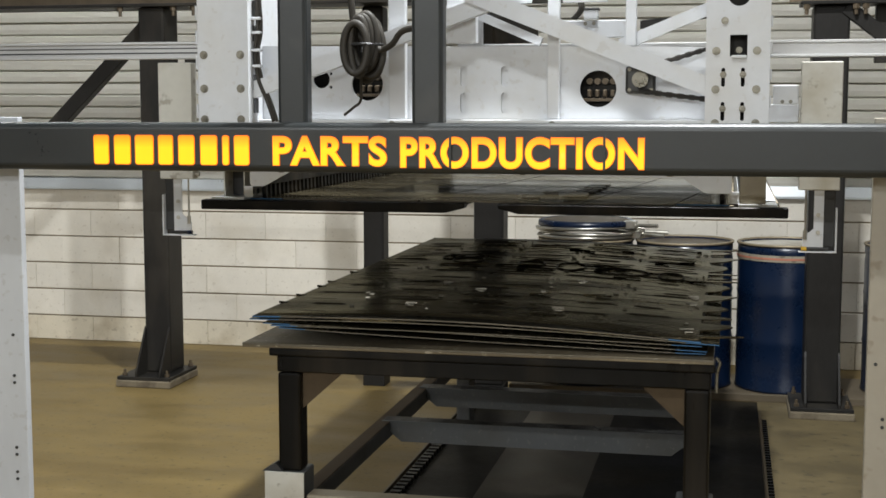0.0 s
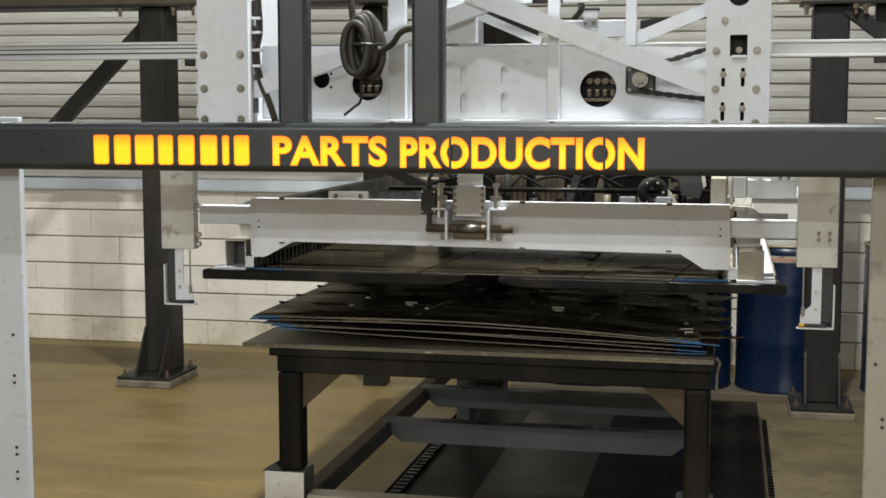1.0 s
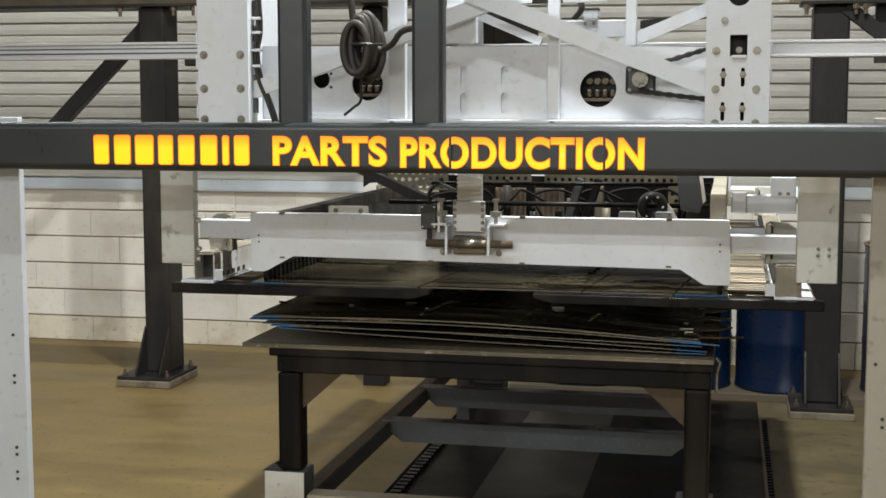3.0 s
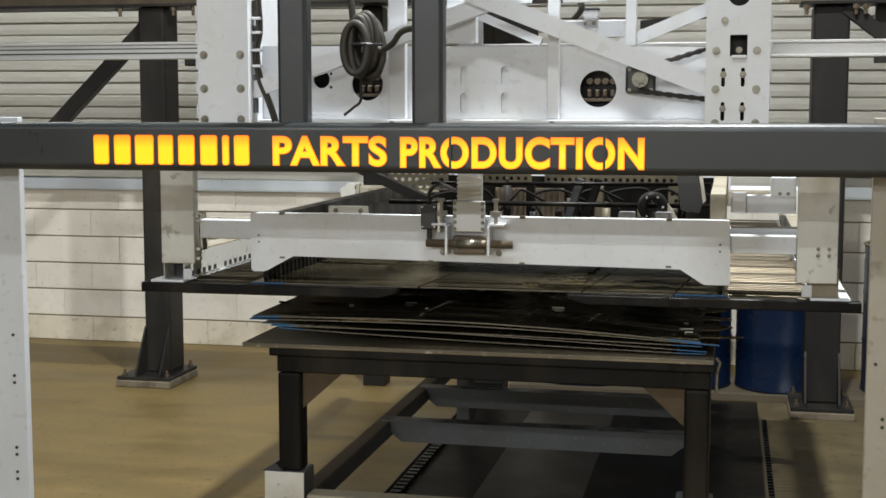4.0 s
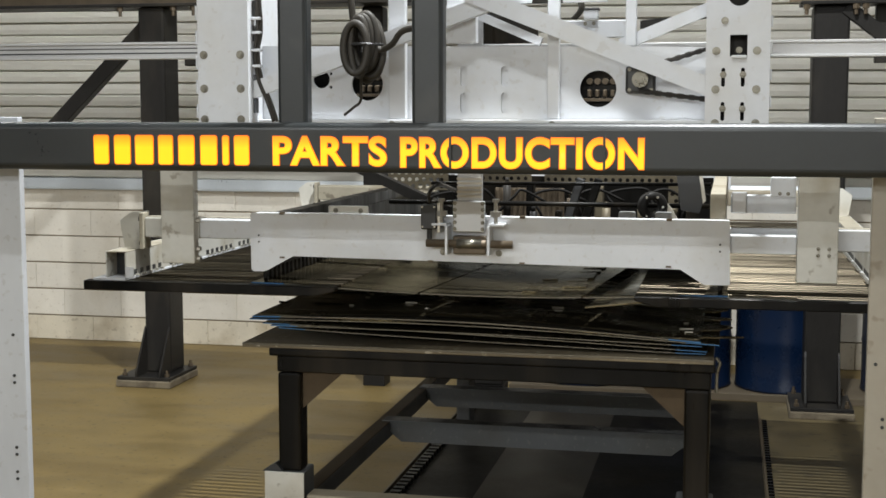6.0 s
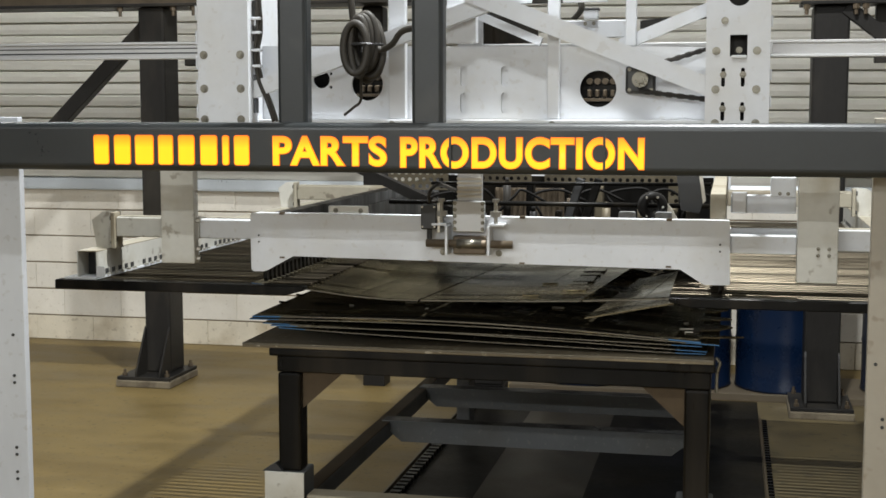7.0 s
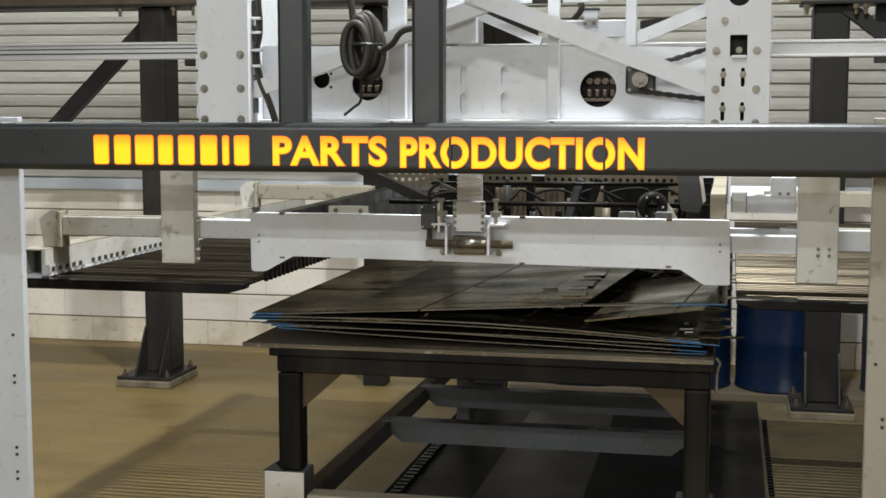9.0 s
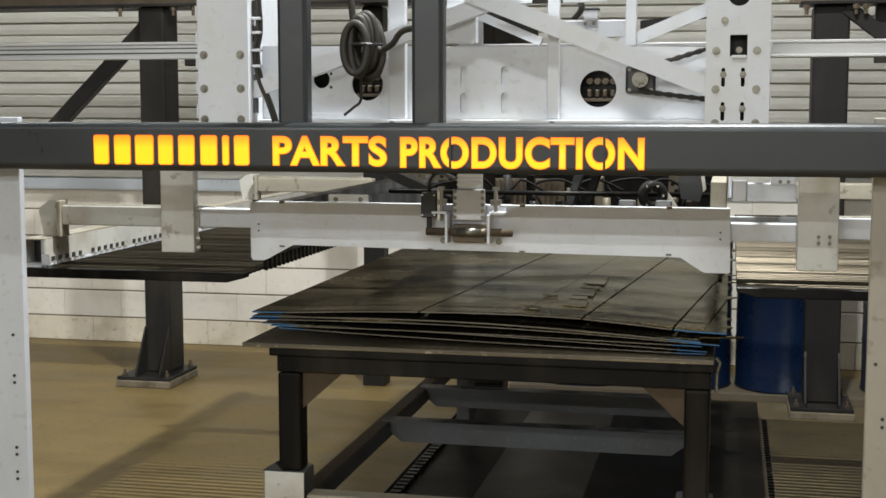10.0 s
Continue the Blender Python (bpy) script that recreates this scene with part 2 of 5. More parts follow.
def lathe(cx, cy, cz, prof, seg=40, bm=None, loop=False):
    bm = bm or bmesh.new()
    rows = []
    for r, z in prof:
        if r < 1e-5:
            rows.append([bm.verts.new((cx, cy, cz + z))])
        else:
            rows.append([bm.verts.new((cx + r * math.cos(2 * math.pi * k / seg), cy + r * math.sin(2 * math.pi * k / seg), cz + z)) for k in range(seg)])
    n = len(rows)
    for i in range(n if loop else n - 1):
        A, B = rows[i], rows[(i + 1) % n]
        for k in range(seg):
            j = (k + 1) % seg
            if len(A) == 1 and len(B) > 1:
                bm.faces.new((A[0], B[j], B[k]))
            elif len(B) == 1 and len(A) > 1:
                bm.faces.new((A[k], A[j], B[0]))
            elif len(A) > 1:
                bm.faces.new((A[k], A[j], B[j], B[k]))
    bmesh.ops.recalc_face_normals(bm, faces=bm.faces)
    return bm


def bolt(x, y, z, r=0.012, parent=None, name="bolt"):
    """Hexagon bolt with washer facing the front."""
    bm = rod((x, y, z), (x, y - 0.0015, z), r * 1.1, 16)
    rod((x, y - 0.0015, z), (x, y - 0.006, z), r * 0.78, 6, bm)
    rod((x, y - 0.006, z), (x, y - 0.009, z), r * 0.4, 8, bm)
    return part(name, bm, STEELBOLT, parent, "zinc-plated hexagon bolt")


def holed_plate(outline, holes, y0, y1, bm=None):
    """A plate in the xz plane with holes through it. Holes are outlines."""
    bm = bm or bmesh.new()
    edges = []
    for loop in [outline] + holes:
        vs = [bm.verts.new((x, y0, z)) for x, z in loop]
        edges += [bm.edges.new((vs[i], vs[(i + 1) % len(vs)])) for i in range(len(vs))]
    r = bmesh.ops.triangle_fill(bm, use_beauty=True, use_dissolve=False, edges=edges)
    fs = [g for g in r["geom"] if isinstance(g, bmesh.types.BMFace)]
    ex = bmesh.ops.extrude_face_region(bm, geom=fs)
    bmesh.ops.translate(bm, vec=(0, y1 - y0, 0), verts=[g for g in ex["geom"] if isinstance(g, bmesh.types.BMVert)])
    bmesh.ops.recalc_face_normals(bm, faces=bm.faces)
    return bm


def circle(cx, cz, r, n=28):
    return [(cx + r * math.cos(2 * math.pi * k / n), cz + r * math.sin(2 * math.pi * k / n)) for k in range(n)]


def slot(cx, cz, w, h, n=6):
    r = w / 2
    pts = [(cx + r * math.cos(a), cz + h / 2 - r + r * math.sin(a)) for a in [math.pi * k / n for k in range(n + 1)]]
    pts += [(cx + r * math.cos(a), cz - h / 2 + r + r * math.sin(a)) for a in [math.pi + math.pi * k / n for k in range(n + 1)]]
    return pts


# ---- the hall ----
WALL_Y = 9.06


def build_hall():
    part("floor", box(-9, 6, -20, WALL_Y + 0.3, -0.2, 0, 0), FLOOR)
    tagged(bpy.data.objects["floor"], "tan sealed concrete floor with stains and scuffs", "floor", kind="structure")
    c = part("ceiling", box(-9, 6, -20, WALL_Y + 0.3, 8.0, 8.2, 0), HALL)
    tagged(c, "plain hall ceiling", "ceiling", kind="structure")
    for name, b in (("wall_west", (-9.2, -9, -20, WALL_Y + 0.3, 0, 8)), ("wall_east", (6, 6.2, -20, WALL_Y + 0.3, 0, 8)), ("wall_south", (-9, 6, -20.2, -20, 0, 8))):
        tagged(part(name, box(*b, 0), HALL), "plain painted hall wall", "wall", kind="structure")
    w = part("wall_north", box(-9, 6, WALL_Y + 0.012, WALL_Y + 0.3, 0, 1.16, 0), MORTAR)
    tagged(w, "white-painted block wall with metal cladding above", "wall", kind="structure")
    # horizontal corrugated cladding, stepped sheets
    bm = bmesh.new()
    prof = []
    z = 1.1975
    k = 0
    while z < 7.8:
        d = 0.007 if k % 5 == 2 else 0.015
        prof += [(WALL_Y - 0.001, z), (WALL_Y - d, z + 0.007), (WALL_Y - d - 0.002, z + 0.04), (WALL_Y - d + 0.002, z + 0.074), (WALL_Y - 0.001, z + 0.081)]
        z += 0.0867
        k += 1
    fall = 0.0057  # the sheets run slightly downhill
    a = [bm.verts.new((-9, y, zz + 9 * fall)) for y, zz in prof]
    b = [bm.verts.new((6, y, zz - 6 * fall)) for y, zz in prof]
    for i in range(len(prof) - 1):
        bm.faces.new((a[i], b[i], b[i + 1], a[i + 1]))
    bmesh.ops.solidify(bm, geom=bm.faces[:], thickness=-0.004)
    part("cladding", bm, CLAD, w, "cream profiled metal cladding")
    part("cladding_backing", box(-9, 6, WALL_Y + 0.04, WALL_Y + 0.3, 1.16, 8, 0), HALL, w)
    part("flashing", prism([(WALL_Y - 0.045, 1.135), (WALL_Y - 0.045, 1.15), (WALL_Y - 0.03, 1.215), (WALL_Y + 0.05, 1.225), (WALL_Y + 0.05, 1.135)], "x", -9, 6), FLASH, w, "grey zinc drip flashing")
    return w


def lay_blocks(w):
    """Painted blocks in stretcher bond."""
    def block(z0, z1, y):
        return box(-0.2272, 0.2272, y, y + 0.05, z0, z1, 0.0025)
    rows = [(0.0, 0.178)] + [(0.186 + 0.2 * k, 0.378 + 0.2 * k) for k in range(4)] + [(0.986, 1.133)]
    rows = [(a + 0.002, b - 0.001) for a, b in rows]
    for r, (z0, z1) in enumerate(rows):
        me = None
        x = -6.4 + (0.228 if r % 2 else 0.0) + 0.165
        while x < 1.7:
            dy = random.uniform(-0.004, 0.003)
            if me is None:
                ob = part("block", block(z0, z1, WALL_Y), BLOCKDIRTY if r == 0 else BLOCK, w)
                me = ob.data
            else:
                ob = new("block", me)
                ob.parent = w
            ob.location = (x, dy, 0)
            x += 0.456


# ---- supporting steelwork of the hall ----
def column(x0, x1, y0, y1, top, fins=True, pad=(0.125, 0.066, 0.17, 0.06)):
    t = thing("steel_column", ((x0 + x1) / 2, (y0 + y1) / 2, 0), "dark grey painted steel column bolted to the floor", "column", "columns along the wall")
    a, b, c, d = x0 - pad[0], x1 + pad[1], y0 - pad[2], y1 + pad[3]
    if pad[0] > 0.03:
        part("grout_pad", box(a, b, c, d, 0, 0.045, 0.008), CONC, t, "rough pale grout pad")
    part("base_plate", box(a + 0.006, b - 0.006, c + 0.006, d - 0.006, 0.0455 if pad[0] > 0.03 else 0, 0.066, 0.003), COLPAINT, t)
    part("shaft", box(x0, x1, y0, y1, 0.066, top, 0.014), COLPAINT, t)
    ym, zf = (y0 + y1) / 2, 0.066
    if fins:
        f = pad[2] - 0.012
        for xf in (x0, x1 - 0.012):
            part("gusset", prism([(y0, zf), (y0 - f, zf), (y0 - f, zf + 0.025), (y0 - 0.02, 0.33), (y0, 0.36)], "x", xf, xf + 0.012), COLPAINT, t)
    for bx, by in ((a + 0.04, c + 0.05), (b - 0.04, d - 0.03), (b - 0.04, c + 0.05), (a + 0.04, d - 0.03)):
        if pad[0] < 0.03:
            break
        bm = rod((bx, by, 0.066), (bx, by, 0.083), 0.016, 6)
        rod((bx, by, 0.083), (bx, by, 0.105), 0.009, 8, bm)
        part("anchor_bolt", bm, RUSTY, t)
    return t


def build_columns():
    a = column(-3.59, -3.42, 7.70, 7.92, 2.345)
    column(-2.215, -2.085, 7.9, 8.04, 2.345, False, (0.01, 0.01, 0.01, 0.01))
    column(-1.49, -1.31, 7.75, 7.93, 2.345, False, (0.01, 0.01, 0.01, 0.01))
    column(0.43, 0.625, 7.66, 7.88, 2.29, True, (0.08, 0.078, 0.15, 0.06))
    # diagonal brace of the first column
    b = new("knee_brace")
    tagged(b, "dark grey diagonal steel brace on a column", "brace")
    b.location = (-3.57, 7.81, 2.2)
    bm = box(-0.045, 0.045, -0.04, 0.04, -1.05, 0.0, 0.006)
    bmesh.ops.transform(bm, matrix=pose(-3.53, 7.81, 2.28, 0, 46, 0), verts=bm.verts)
    part("bar", bm, COLPAINT, b)
    hg = thing("drop_rod", (-3.2, 7.74, 2.05), "dark steel hanger rod under the runway beam", "hanger")
    part("rod", box(-3.215, -3.18, 7.73, 7.76, 2.07, 2.3455, 0.004), COLPAINT, hg)
    part("clamp", box(-3.29, -3.15, 7.70, 7.78, 1.985, 2.07, 0.01), COLPAINT, hg)
    # runway beam on the columns
    r = thing("runway_beam", (-2.5, 7.7, 2.345), "dark steel runway beam along the columns", "beam")
    part("bottom_flange", box(-8.9, -0.9, 7.66, 7.96, 2.346, 2.365, 0.003), COLPAINT, r)
    part("web", box(-8.9, -0.9, 7.80, 7.82, 2.365, 2.54, 0), RUSTY, r)
    part("top_flange", box(-8.9, -0.9, 7.66, 7.96, 2.54, 2.56, 0.003), COLPAINT, r)
    for x in (-3.70, -3.35, -3.22):
        bm = rod((x, 7.69, 2.346), (x, 7.69, 2.32), 0.02, 6)
        rod((x, 7.69, 2.32), (x, 7.69, 2.29), 0.011, 8, bm)
        part("bolt", bm, RUSTY, r)
    r2 = thing("runway_beam", (0.6, 7.7, 2.29), "dark steel runway beam along the columns", "beam")
    part("bottom_flange", box(0.36, 4, 7.6, 7.87, 2.291, 2.31, 0.003), COLPAINT, r2)
    part("web", box(0.3, 4, 7.69, 7.71, 2.31, 2.52, 0), RUSTY, r2)
    for x in (0.39, 0.65, 0.7):
        bm = rod((x, 7.62, 2.291), (x, 7.62, 2.265), 0.02, 6)
        rod((x, 7.62, 2.265), (x, 7.62, 2.235), 0.011, 8, bm)
        part("bolt", bm, RUSTY, r2)


def build_far_bracing():
    t = thing("wall_bracing", (0.85, 7.75, 2.0), "dark grey steel bracing beside a column under the runway beam", "brace")
    part("post", box(0.765, 0.95, 7.72, 7.8, 1.975, 2.2905, 0.006), COLPAINT, t)
    bm = box(-0.04, 0.04, -0.03, 0.03, -0.45, 0.0, 0.005)
    bmesh.ops.transform(bm, matrix=pose(0.60, 7.68, 2.28, 0, -52, 0), verts=bm.verts)
    part("bar", bm, COLPAINT, t)


# ---- drums along the wall ----
def drum(x, y, z, content=None, lid=False, tape=False, label="blue steel drum standing by the wall"):
    t = thing("steel_drum", (x, y, z), label, "drum", "drums by the wall")
    R, Hh = 0.292, 0.885
    prof = [(0.0, 0.012), (R - 0.012, 0.012), (R - 0.005, 0.0), (R + 0.006, 0.008), (R, 0.02)]
    for h in (0.3, 0.59):
        prof += [(R, h - 0.02), (R + 0.004, h), (R, h + 0.02)]
    prof += [(R, Hh - 0.1), (R - 0.004, Hh - 0.07), (R, Hh - 0.05), (R, Hh - 0.008), (R - 0.012, Hh - 0.008), (R - 0.014, Hh - 0.06), (0.0, Hh - 0.06)]
    part("shell", lathe(x, y, z, prof, 48), BLUE, t, "blue painted shell", True)
    part("rim", lathe(x, y, z, [(R - 0.010, Hh - 0.012), (R + 0.005, Hh - 0.012), (R + 0.008, Hh - 0.004), (R + 0.004, Hh + 0.003), (R - 0.008, Hh + 0.002)], 48, None, True), RIM, t, "dull tan worn rim", True)
    if content:
        part("content", lathe(x, y, z, [(0, Hh - 0.016), (R - 0.016, Hh - 0.016), (R - 0.016, Hh - 0.05), (0, Hh - 0.05)], 36), content, t)
    if tape:
        part("label_band", lathe(x, y, z, [(R + 0.001, Hh - 0.098), (R + 0.004, Hh - 0.098), (R + 0.004, Hh - 0.060), (R + 0.001, Hh - 0.060)], 48, None, True), GRUBBY, t, "pale band round the drum")
        part("label_stripe", lathe(x, y, z, [(R + 0.004, Hh - 0.086), (R + 0.006, Hh - 0.086), (R + 0.006, Hh - 0.074), (R + 0.004, Hh - 0.074)], 48, None, True), TAPE, t, "faded red stripe")
    return t


def clamp_ring(x, y, z, r):
    t = thing("clamp_ring", (x, y, z), "loose galvanised drum clamp ring with lever", "clamp ring", "clamp rings on the drums")
    pts = [(x + r * math.cos(a), y + r * math.sin(a), z + 0.011) for a in [2 * math.pi * k / 40 for k in range(40)]]
    part("hoop", tube_path(pts, 0.011, 8, None, True), BARE, t, "", True)
    part("latch", box(x + r - 0.03, x + r + 0.05, y - 0.10, y - 0.02, z, z + 0.05, 0.006), BARE, t)
    bm = rod((x + r + 0.03, y - 0.06, z + 0.02), (x + r + 0.19, y - 0.1, z + 0.02), 0.012, 8)
    part("lever", bm, BARE, t)
    return t


def build_drums():
    k = thing("drum_pallet", (0.2, 8.25, 0), "low tan timber pallet under the drums", "pallet")
    part("front_board", box(-1.3, 1.7, 7.93, 7.96, 0, 0.045, 0.004), PALLET, k)
    part("deck", box(-1.3, 1.7, 7.96, 8.56, 0.02, 0.04, 0.003), PALLET, k)
    d = drum(-0.87, 8.25, 0.041, label="blue steel drum with clamp rings lying on its lid")
    drum(-0.265, 8.25, 0.041, RUSTY, label="open blue steel drum with brown content")
    drum(0.348, 8.25, 0.041, CREAM, False, True, "blue steel drum with a pale lid and red-striped band")
    drum(1.09, 8.25, 0.041, CREAM)
    t = part("lid", lathe(-0.87, 8.25, 0.93, [(0, 0.1), (0.25, 0.1), (0.28, 0.115), (0.297, 0.105), (0.299, 0.08), (0.29, 0.075), (0, 0.075)], 48), BLUE, d, "blue lid", True)
    part("rust_patch", lathe(-0.87, 8.25, 0.93, [(0, 0.113), (0.255, 0.113), (0.268, 0.108), (0.268, 0.102), (0, 0.102)], 36), RUSTY, t, "dusty brown lid face")
    for z, lean, shift in ((0.935, 0.0, 0.0), (0.960, 0.02, 0.012), (0.985, -0.03, -0.01)):
        t = clamp_ring(-0.87 + shift, 8.25, z, 0.295)
        t.rotation_euler = (lean * 0.5, lean, lean * 6)


# ---- table with the pile ----
def build_table():
    t = thing("work_table", (-0.73, 5.3, 0.576), "black steel work table standing on a white trolley frame", "table")
    part("tabletop", box(-1.49, -0.035, 3.9, 6.85, 0.972, 0.986, 0.002), PLATE, t, "brown mill-scale steel plate")
    part("worn_edge", box(-1.489, -0.036, 3.8975, 3.8995, 0.9805, 0.9845, 0), EDGE, t, "bright worn front edge")
    part("front_flange", box(-1.405, -0.03, 3.905, 4.02, 0.945, 0.9715, 0.006), BLACKSTEEL, t)
    part("front_rail", box(-1.383, -0.042, 3.92, 4.0, 0.893, 0.9445, 0.004), BLACKSTEEL, t)
    part("rear_rail", box(-1.383, -0.042, 6.7, 6.78, 0.893, 0.9445, 0.004), BLACKSTEEL, t)
    part("side_rail", box(-1.383, -1.31, 4.0, 6.7, 0.893, 0.9445, 0.004), BLACKSTEEL, t)
    part("side_rail", box(-0.115, -0.042, 4.0, 6.7, 0.893, 0.9445, 0.004), BLACKSTEEL, t)
    for x0 in (-1.38, -0.118):
        for y0 in (3.915, 6.7):
            part("leg", box(x0, x0 + 0.075, y0, y0 + 0.075, 0.576 if x0 < -1 or y0 > 5 else 0.556, 0.892, 0.008), BLACKSTEEL, t, "square steel tube leg")
    part("gusset", prism([(-1.305, 0.892), (-1.175, 0.892), (-1.305, 0.775)], "y", 3.94, 3.952), BROWN, t, "brown steel gusset")
    part("gusset", prism([(-0.118, 0.892), (-0.245, 0.892), (-0.118, 0.775)], "y", 3.94, 3.952), BROWN, t, "brown steel gusset")
    part("gusset", prism([(-1.305, 0.892), (-1.175, 0.892), (-1.305, 0.775)], "y", 6.72, 6.732), BROWN, t)
    part("gusset", prism([(-0.118, 0.892), (-0.245, 0.892), (-0.118, 0.775)], "y", 6.72, 6.732), BROWN, t)
    bm = tube_path(spline([(-0.03, 3.95, 0.985), (-0.018, 3.95, 0.97), (-0.025, 3.95, 0.94), (-0.026, 3.95, 0.88)], 6), 0.005)
    part("hook", bm, STEELBOLT, t, "bent steel hook")
    # trolley
    f = thing("trolley_frame", (-0.73, 5.3, 0), "white steel trolley frame under the table", "trolley")
    for x0, x1 in ((-1.417, -1.287), (-0.15, -0.02)):
        part("corner_plate", box(x0, x1, 3.885, 3.893, 0, 0.580 if x0 < -1 else 0.555, 0.003), SOILED, f, "scuffed white corner plate")
        part("corner_post", box(x0 + 0.01, x1 - 0.01, 3.8935, 4.025, 0, 0.575 if x0 < -1 else 0.555, 0.006), CROSSGREY, f)
        xm = -1.36 if x0 < -1 else -0.14
        part("rear_post", box(xm, xm + 0.07, 6.62, 6.76, 0, 0.575, 0.006), CROSSGREY, f)
    part("front_beam", box(-1.286, -0.151, 3.9, 3.98, 0.40, 0.507, 0.008), WORNCREAM, f)
    part("rear_beam", box(-1.289, -0.141, 6.65, 6.73, 0.35, 0.46, 0.008), CROSSGREY, f)
    for x0 in (-1.385, -0.13):
        part("side_beam", box(x0, x0 + 0.06, 4.03, 6.6, 0.393, 0.4545, 0.004), CROSSGREY, f)
        part("dusty_top", box(x0 + 0.002, x0 + 0.058, 4.03, 6.6, 0.455, 0.458, 0.001), BROWN, f, "brown dusty top of the side beam")
    for y0 in (5.12, 5.78):
        z1 = 0.462
        part("crossbar", prism([(-1.36, z1), (-0.12, z1), (-0.12, z1 - 0.02), (-0.20, z1 - 0.085), (-1.28, z1 - 0.085), (-1.36, z1 - 0.02)], "y", y0, y0 + 0.008), CROSSGREY, f, "grey folded crossbar")
        part("crossbar_flange", box(-1.36, -0.12, y0 + 0.009, y0 + 0.08, z1 - 0.008, z1, 0.002), BLACKSTEEL, f)
    # unseen panel added to keep front light out from under the table
    part("light_block", box(-1.286, -0.151, 3.93, 3.94, 0.03, 0.399, 0.002), CROSSGREY, f)
    part("stop", prism([(-1.43, 0.576), (-1.36, 0.576), (-1.385, 0.605)], "y", 3.9, 3.95), BLACKPLASTIC, f, "black rubber stop")
    # lighter strip stands in for light patches falling under the table
    o = part("pavement", box(-1.085, -0.61, 3.4, 7.6, 0.0005, 0.005, 0.0), STAINEDLIT)
    tagged(o, "stained concrete strip under the table, lighter for light falling in", "floor", kind="structure")
    # the near-black of both strips holds the table's shade besides oil
    o = part("pavement", box(-1.462, -1.0855, 3.4, 7.9, 0.0005, 0.0055, 0.0), OILSHADE)
    tagged(o, "oily strip of floor beside the rack, table shade in its colour", "floor", kind="structure")
    o = part("pavement", box(-0.6095, 0.183, 3.4, 7.9, 0.0005, 0.0055, 0.0), OILSHADE)
    tagged(o, "oily strip of floor under the table, table shade in its colour", "floor", kind="structure")
    o = part("pavement", box(0.1835, 1.6, 3.4, 7.92, 0.0005, 0.004, 0.0), GRIME)
    tagged(o, "grimy trodden strip of concrete floor", "floor", kind="structure")
    r = thing("floor_rail", (-1.45, 6, 0), "steel floor rail with toothed rack", "rail")
    part("angle", box(-1.478, -1.466, 4.2, 8.0, 0, 0.03, 0.002), RUSTY, r)
    bm = bmesh.new()
    y = 4.2
    while y < 7.9:
        box(-1.45, -1.40, y, y + 0.03, 0.005, 0.03, 0, bm)
        y += 0.06
    tagged(part("rack", bm, BLACKSTEEL, r), kind="stuff")
    r = thing("floor_rail", (0.18, 6, 0), "steel floor rail along a dark oily strip", "rail")
    part("angle", box(0.185, 0.195, 4.0, 7.5, 0.004, 0.02, 0.002), RUSTY, r)
    bm = bmesh.new()
    y = 4.2
    while y < 7.4:
        box(0.20, 0.225, y, y + 0.025, 0.004, 0.012, 0, bm)
        y += 0.05
    tagged(part("rack", bm, BLACKSTEEL, r), kind="stuff")


def warped_sheet(name, x0, x1, y0, y1, z0, thick, warp, parent=None, nx=30, ny=24, left_blue=0.075, face=None):
    """A thin sheet whose height follows warp(u, v)."""
    bm = bmesh.new()
    g = []
    for j in range(ny + 1):
        v = j / ny
        g.append([bm.verts.new((x0 + (x1 - x0) * i / nx, y0 + (y1 - y0) * v, z0 + warp(i / nx, v))) for i in range(nx + 1)])
    for j in range(ny):
        for i in range(nx):
            bm.faces.new((g[j][i], g[j][i + 1], g[j + 1][i + 1], g[j + 1][i]))
    top = bm.faces[:]
    ex = bmesh.ops.extrude_face_region(bm, geom=top)
    bmesh.ops.translate(bm, vec=(0, 0, -thick), verts=[q for q in ex["geom"] if isinstance(q, bmesh.types.BMVert)])
    bmesh.ops.recalc_face_normals(bm, faces=bm.faces)
    for f in bm.faces:
        f.normal_update()
        if abs(f.normal.z) < 0.5:
            c = f.calc_center_median()
            u = (c.x - x0) / (x1 - x0)
            f.material_index = 2 if (u < left_blue or u > 1 - left_blue) else 1
    return part(name, bm, [face or SHEET, EDGE, BLUEEDGE], parent)


TABS = ((-0.12, 4.09), (-0.54, 4.28), (-1.01, 4.77), (-0.54, 4.99), (-0.12, 4.66), (-1.02, 4.22), (-1.34, 6.13), (-0.12, 4.82), (-0.86, 4.62))


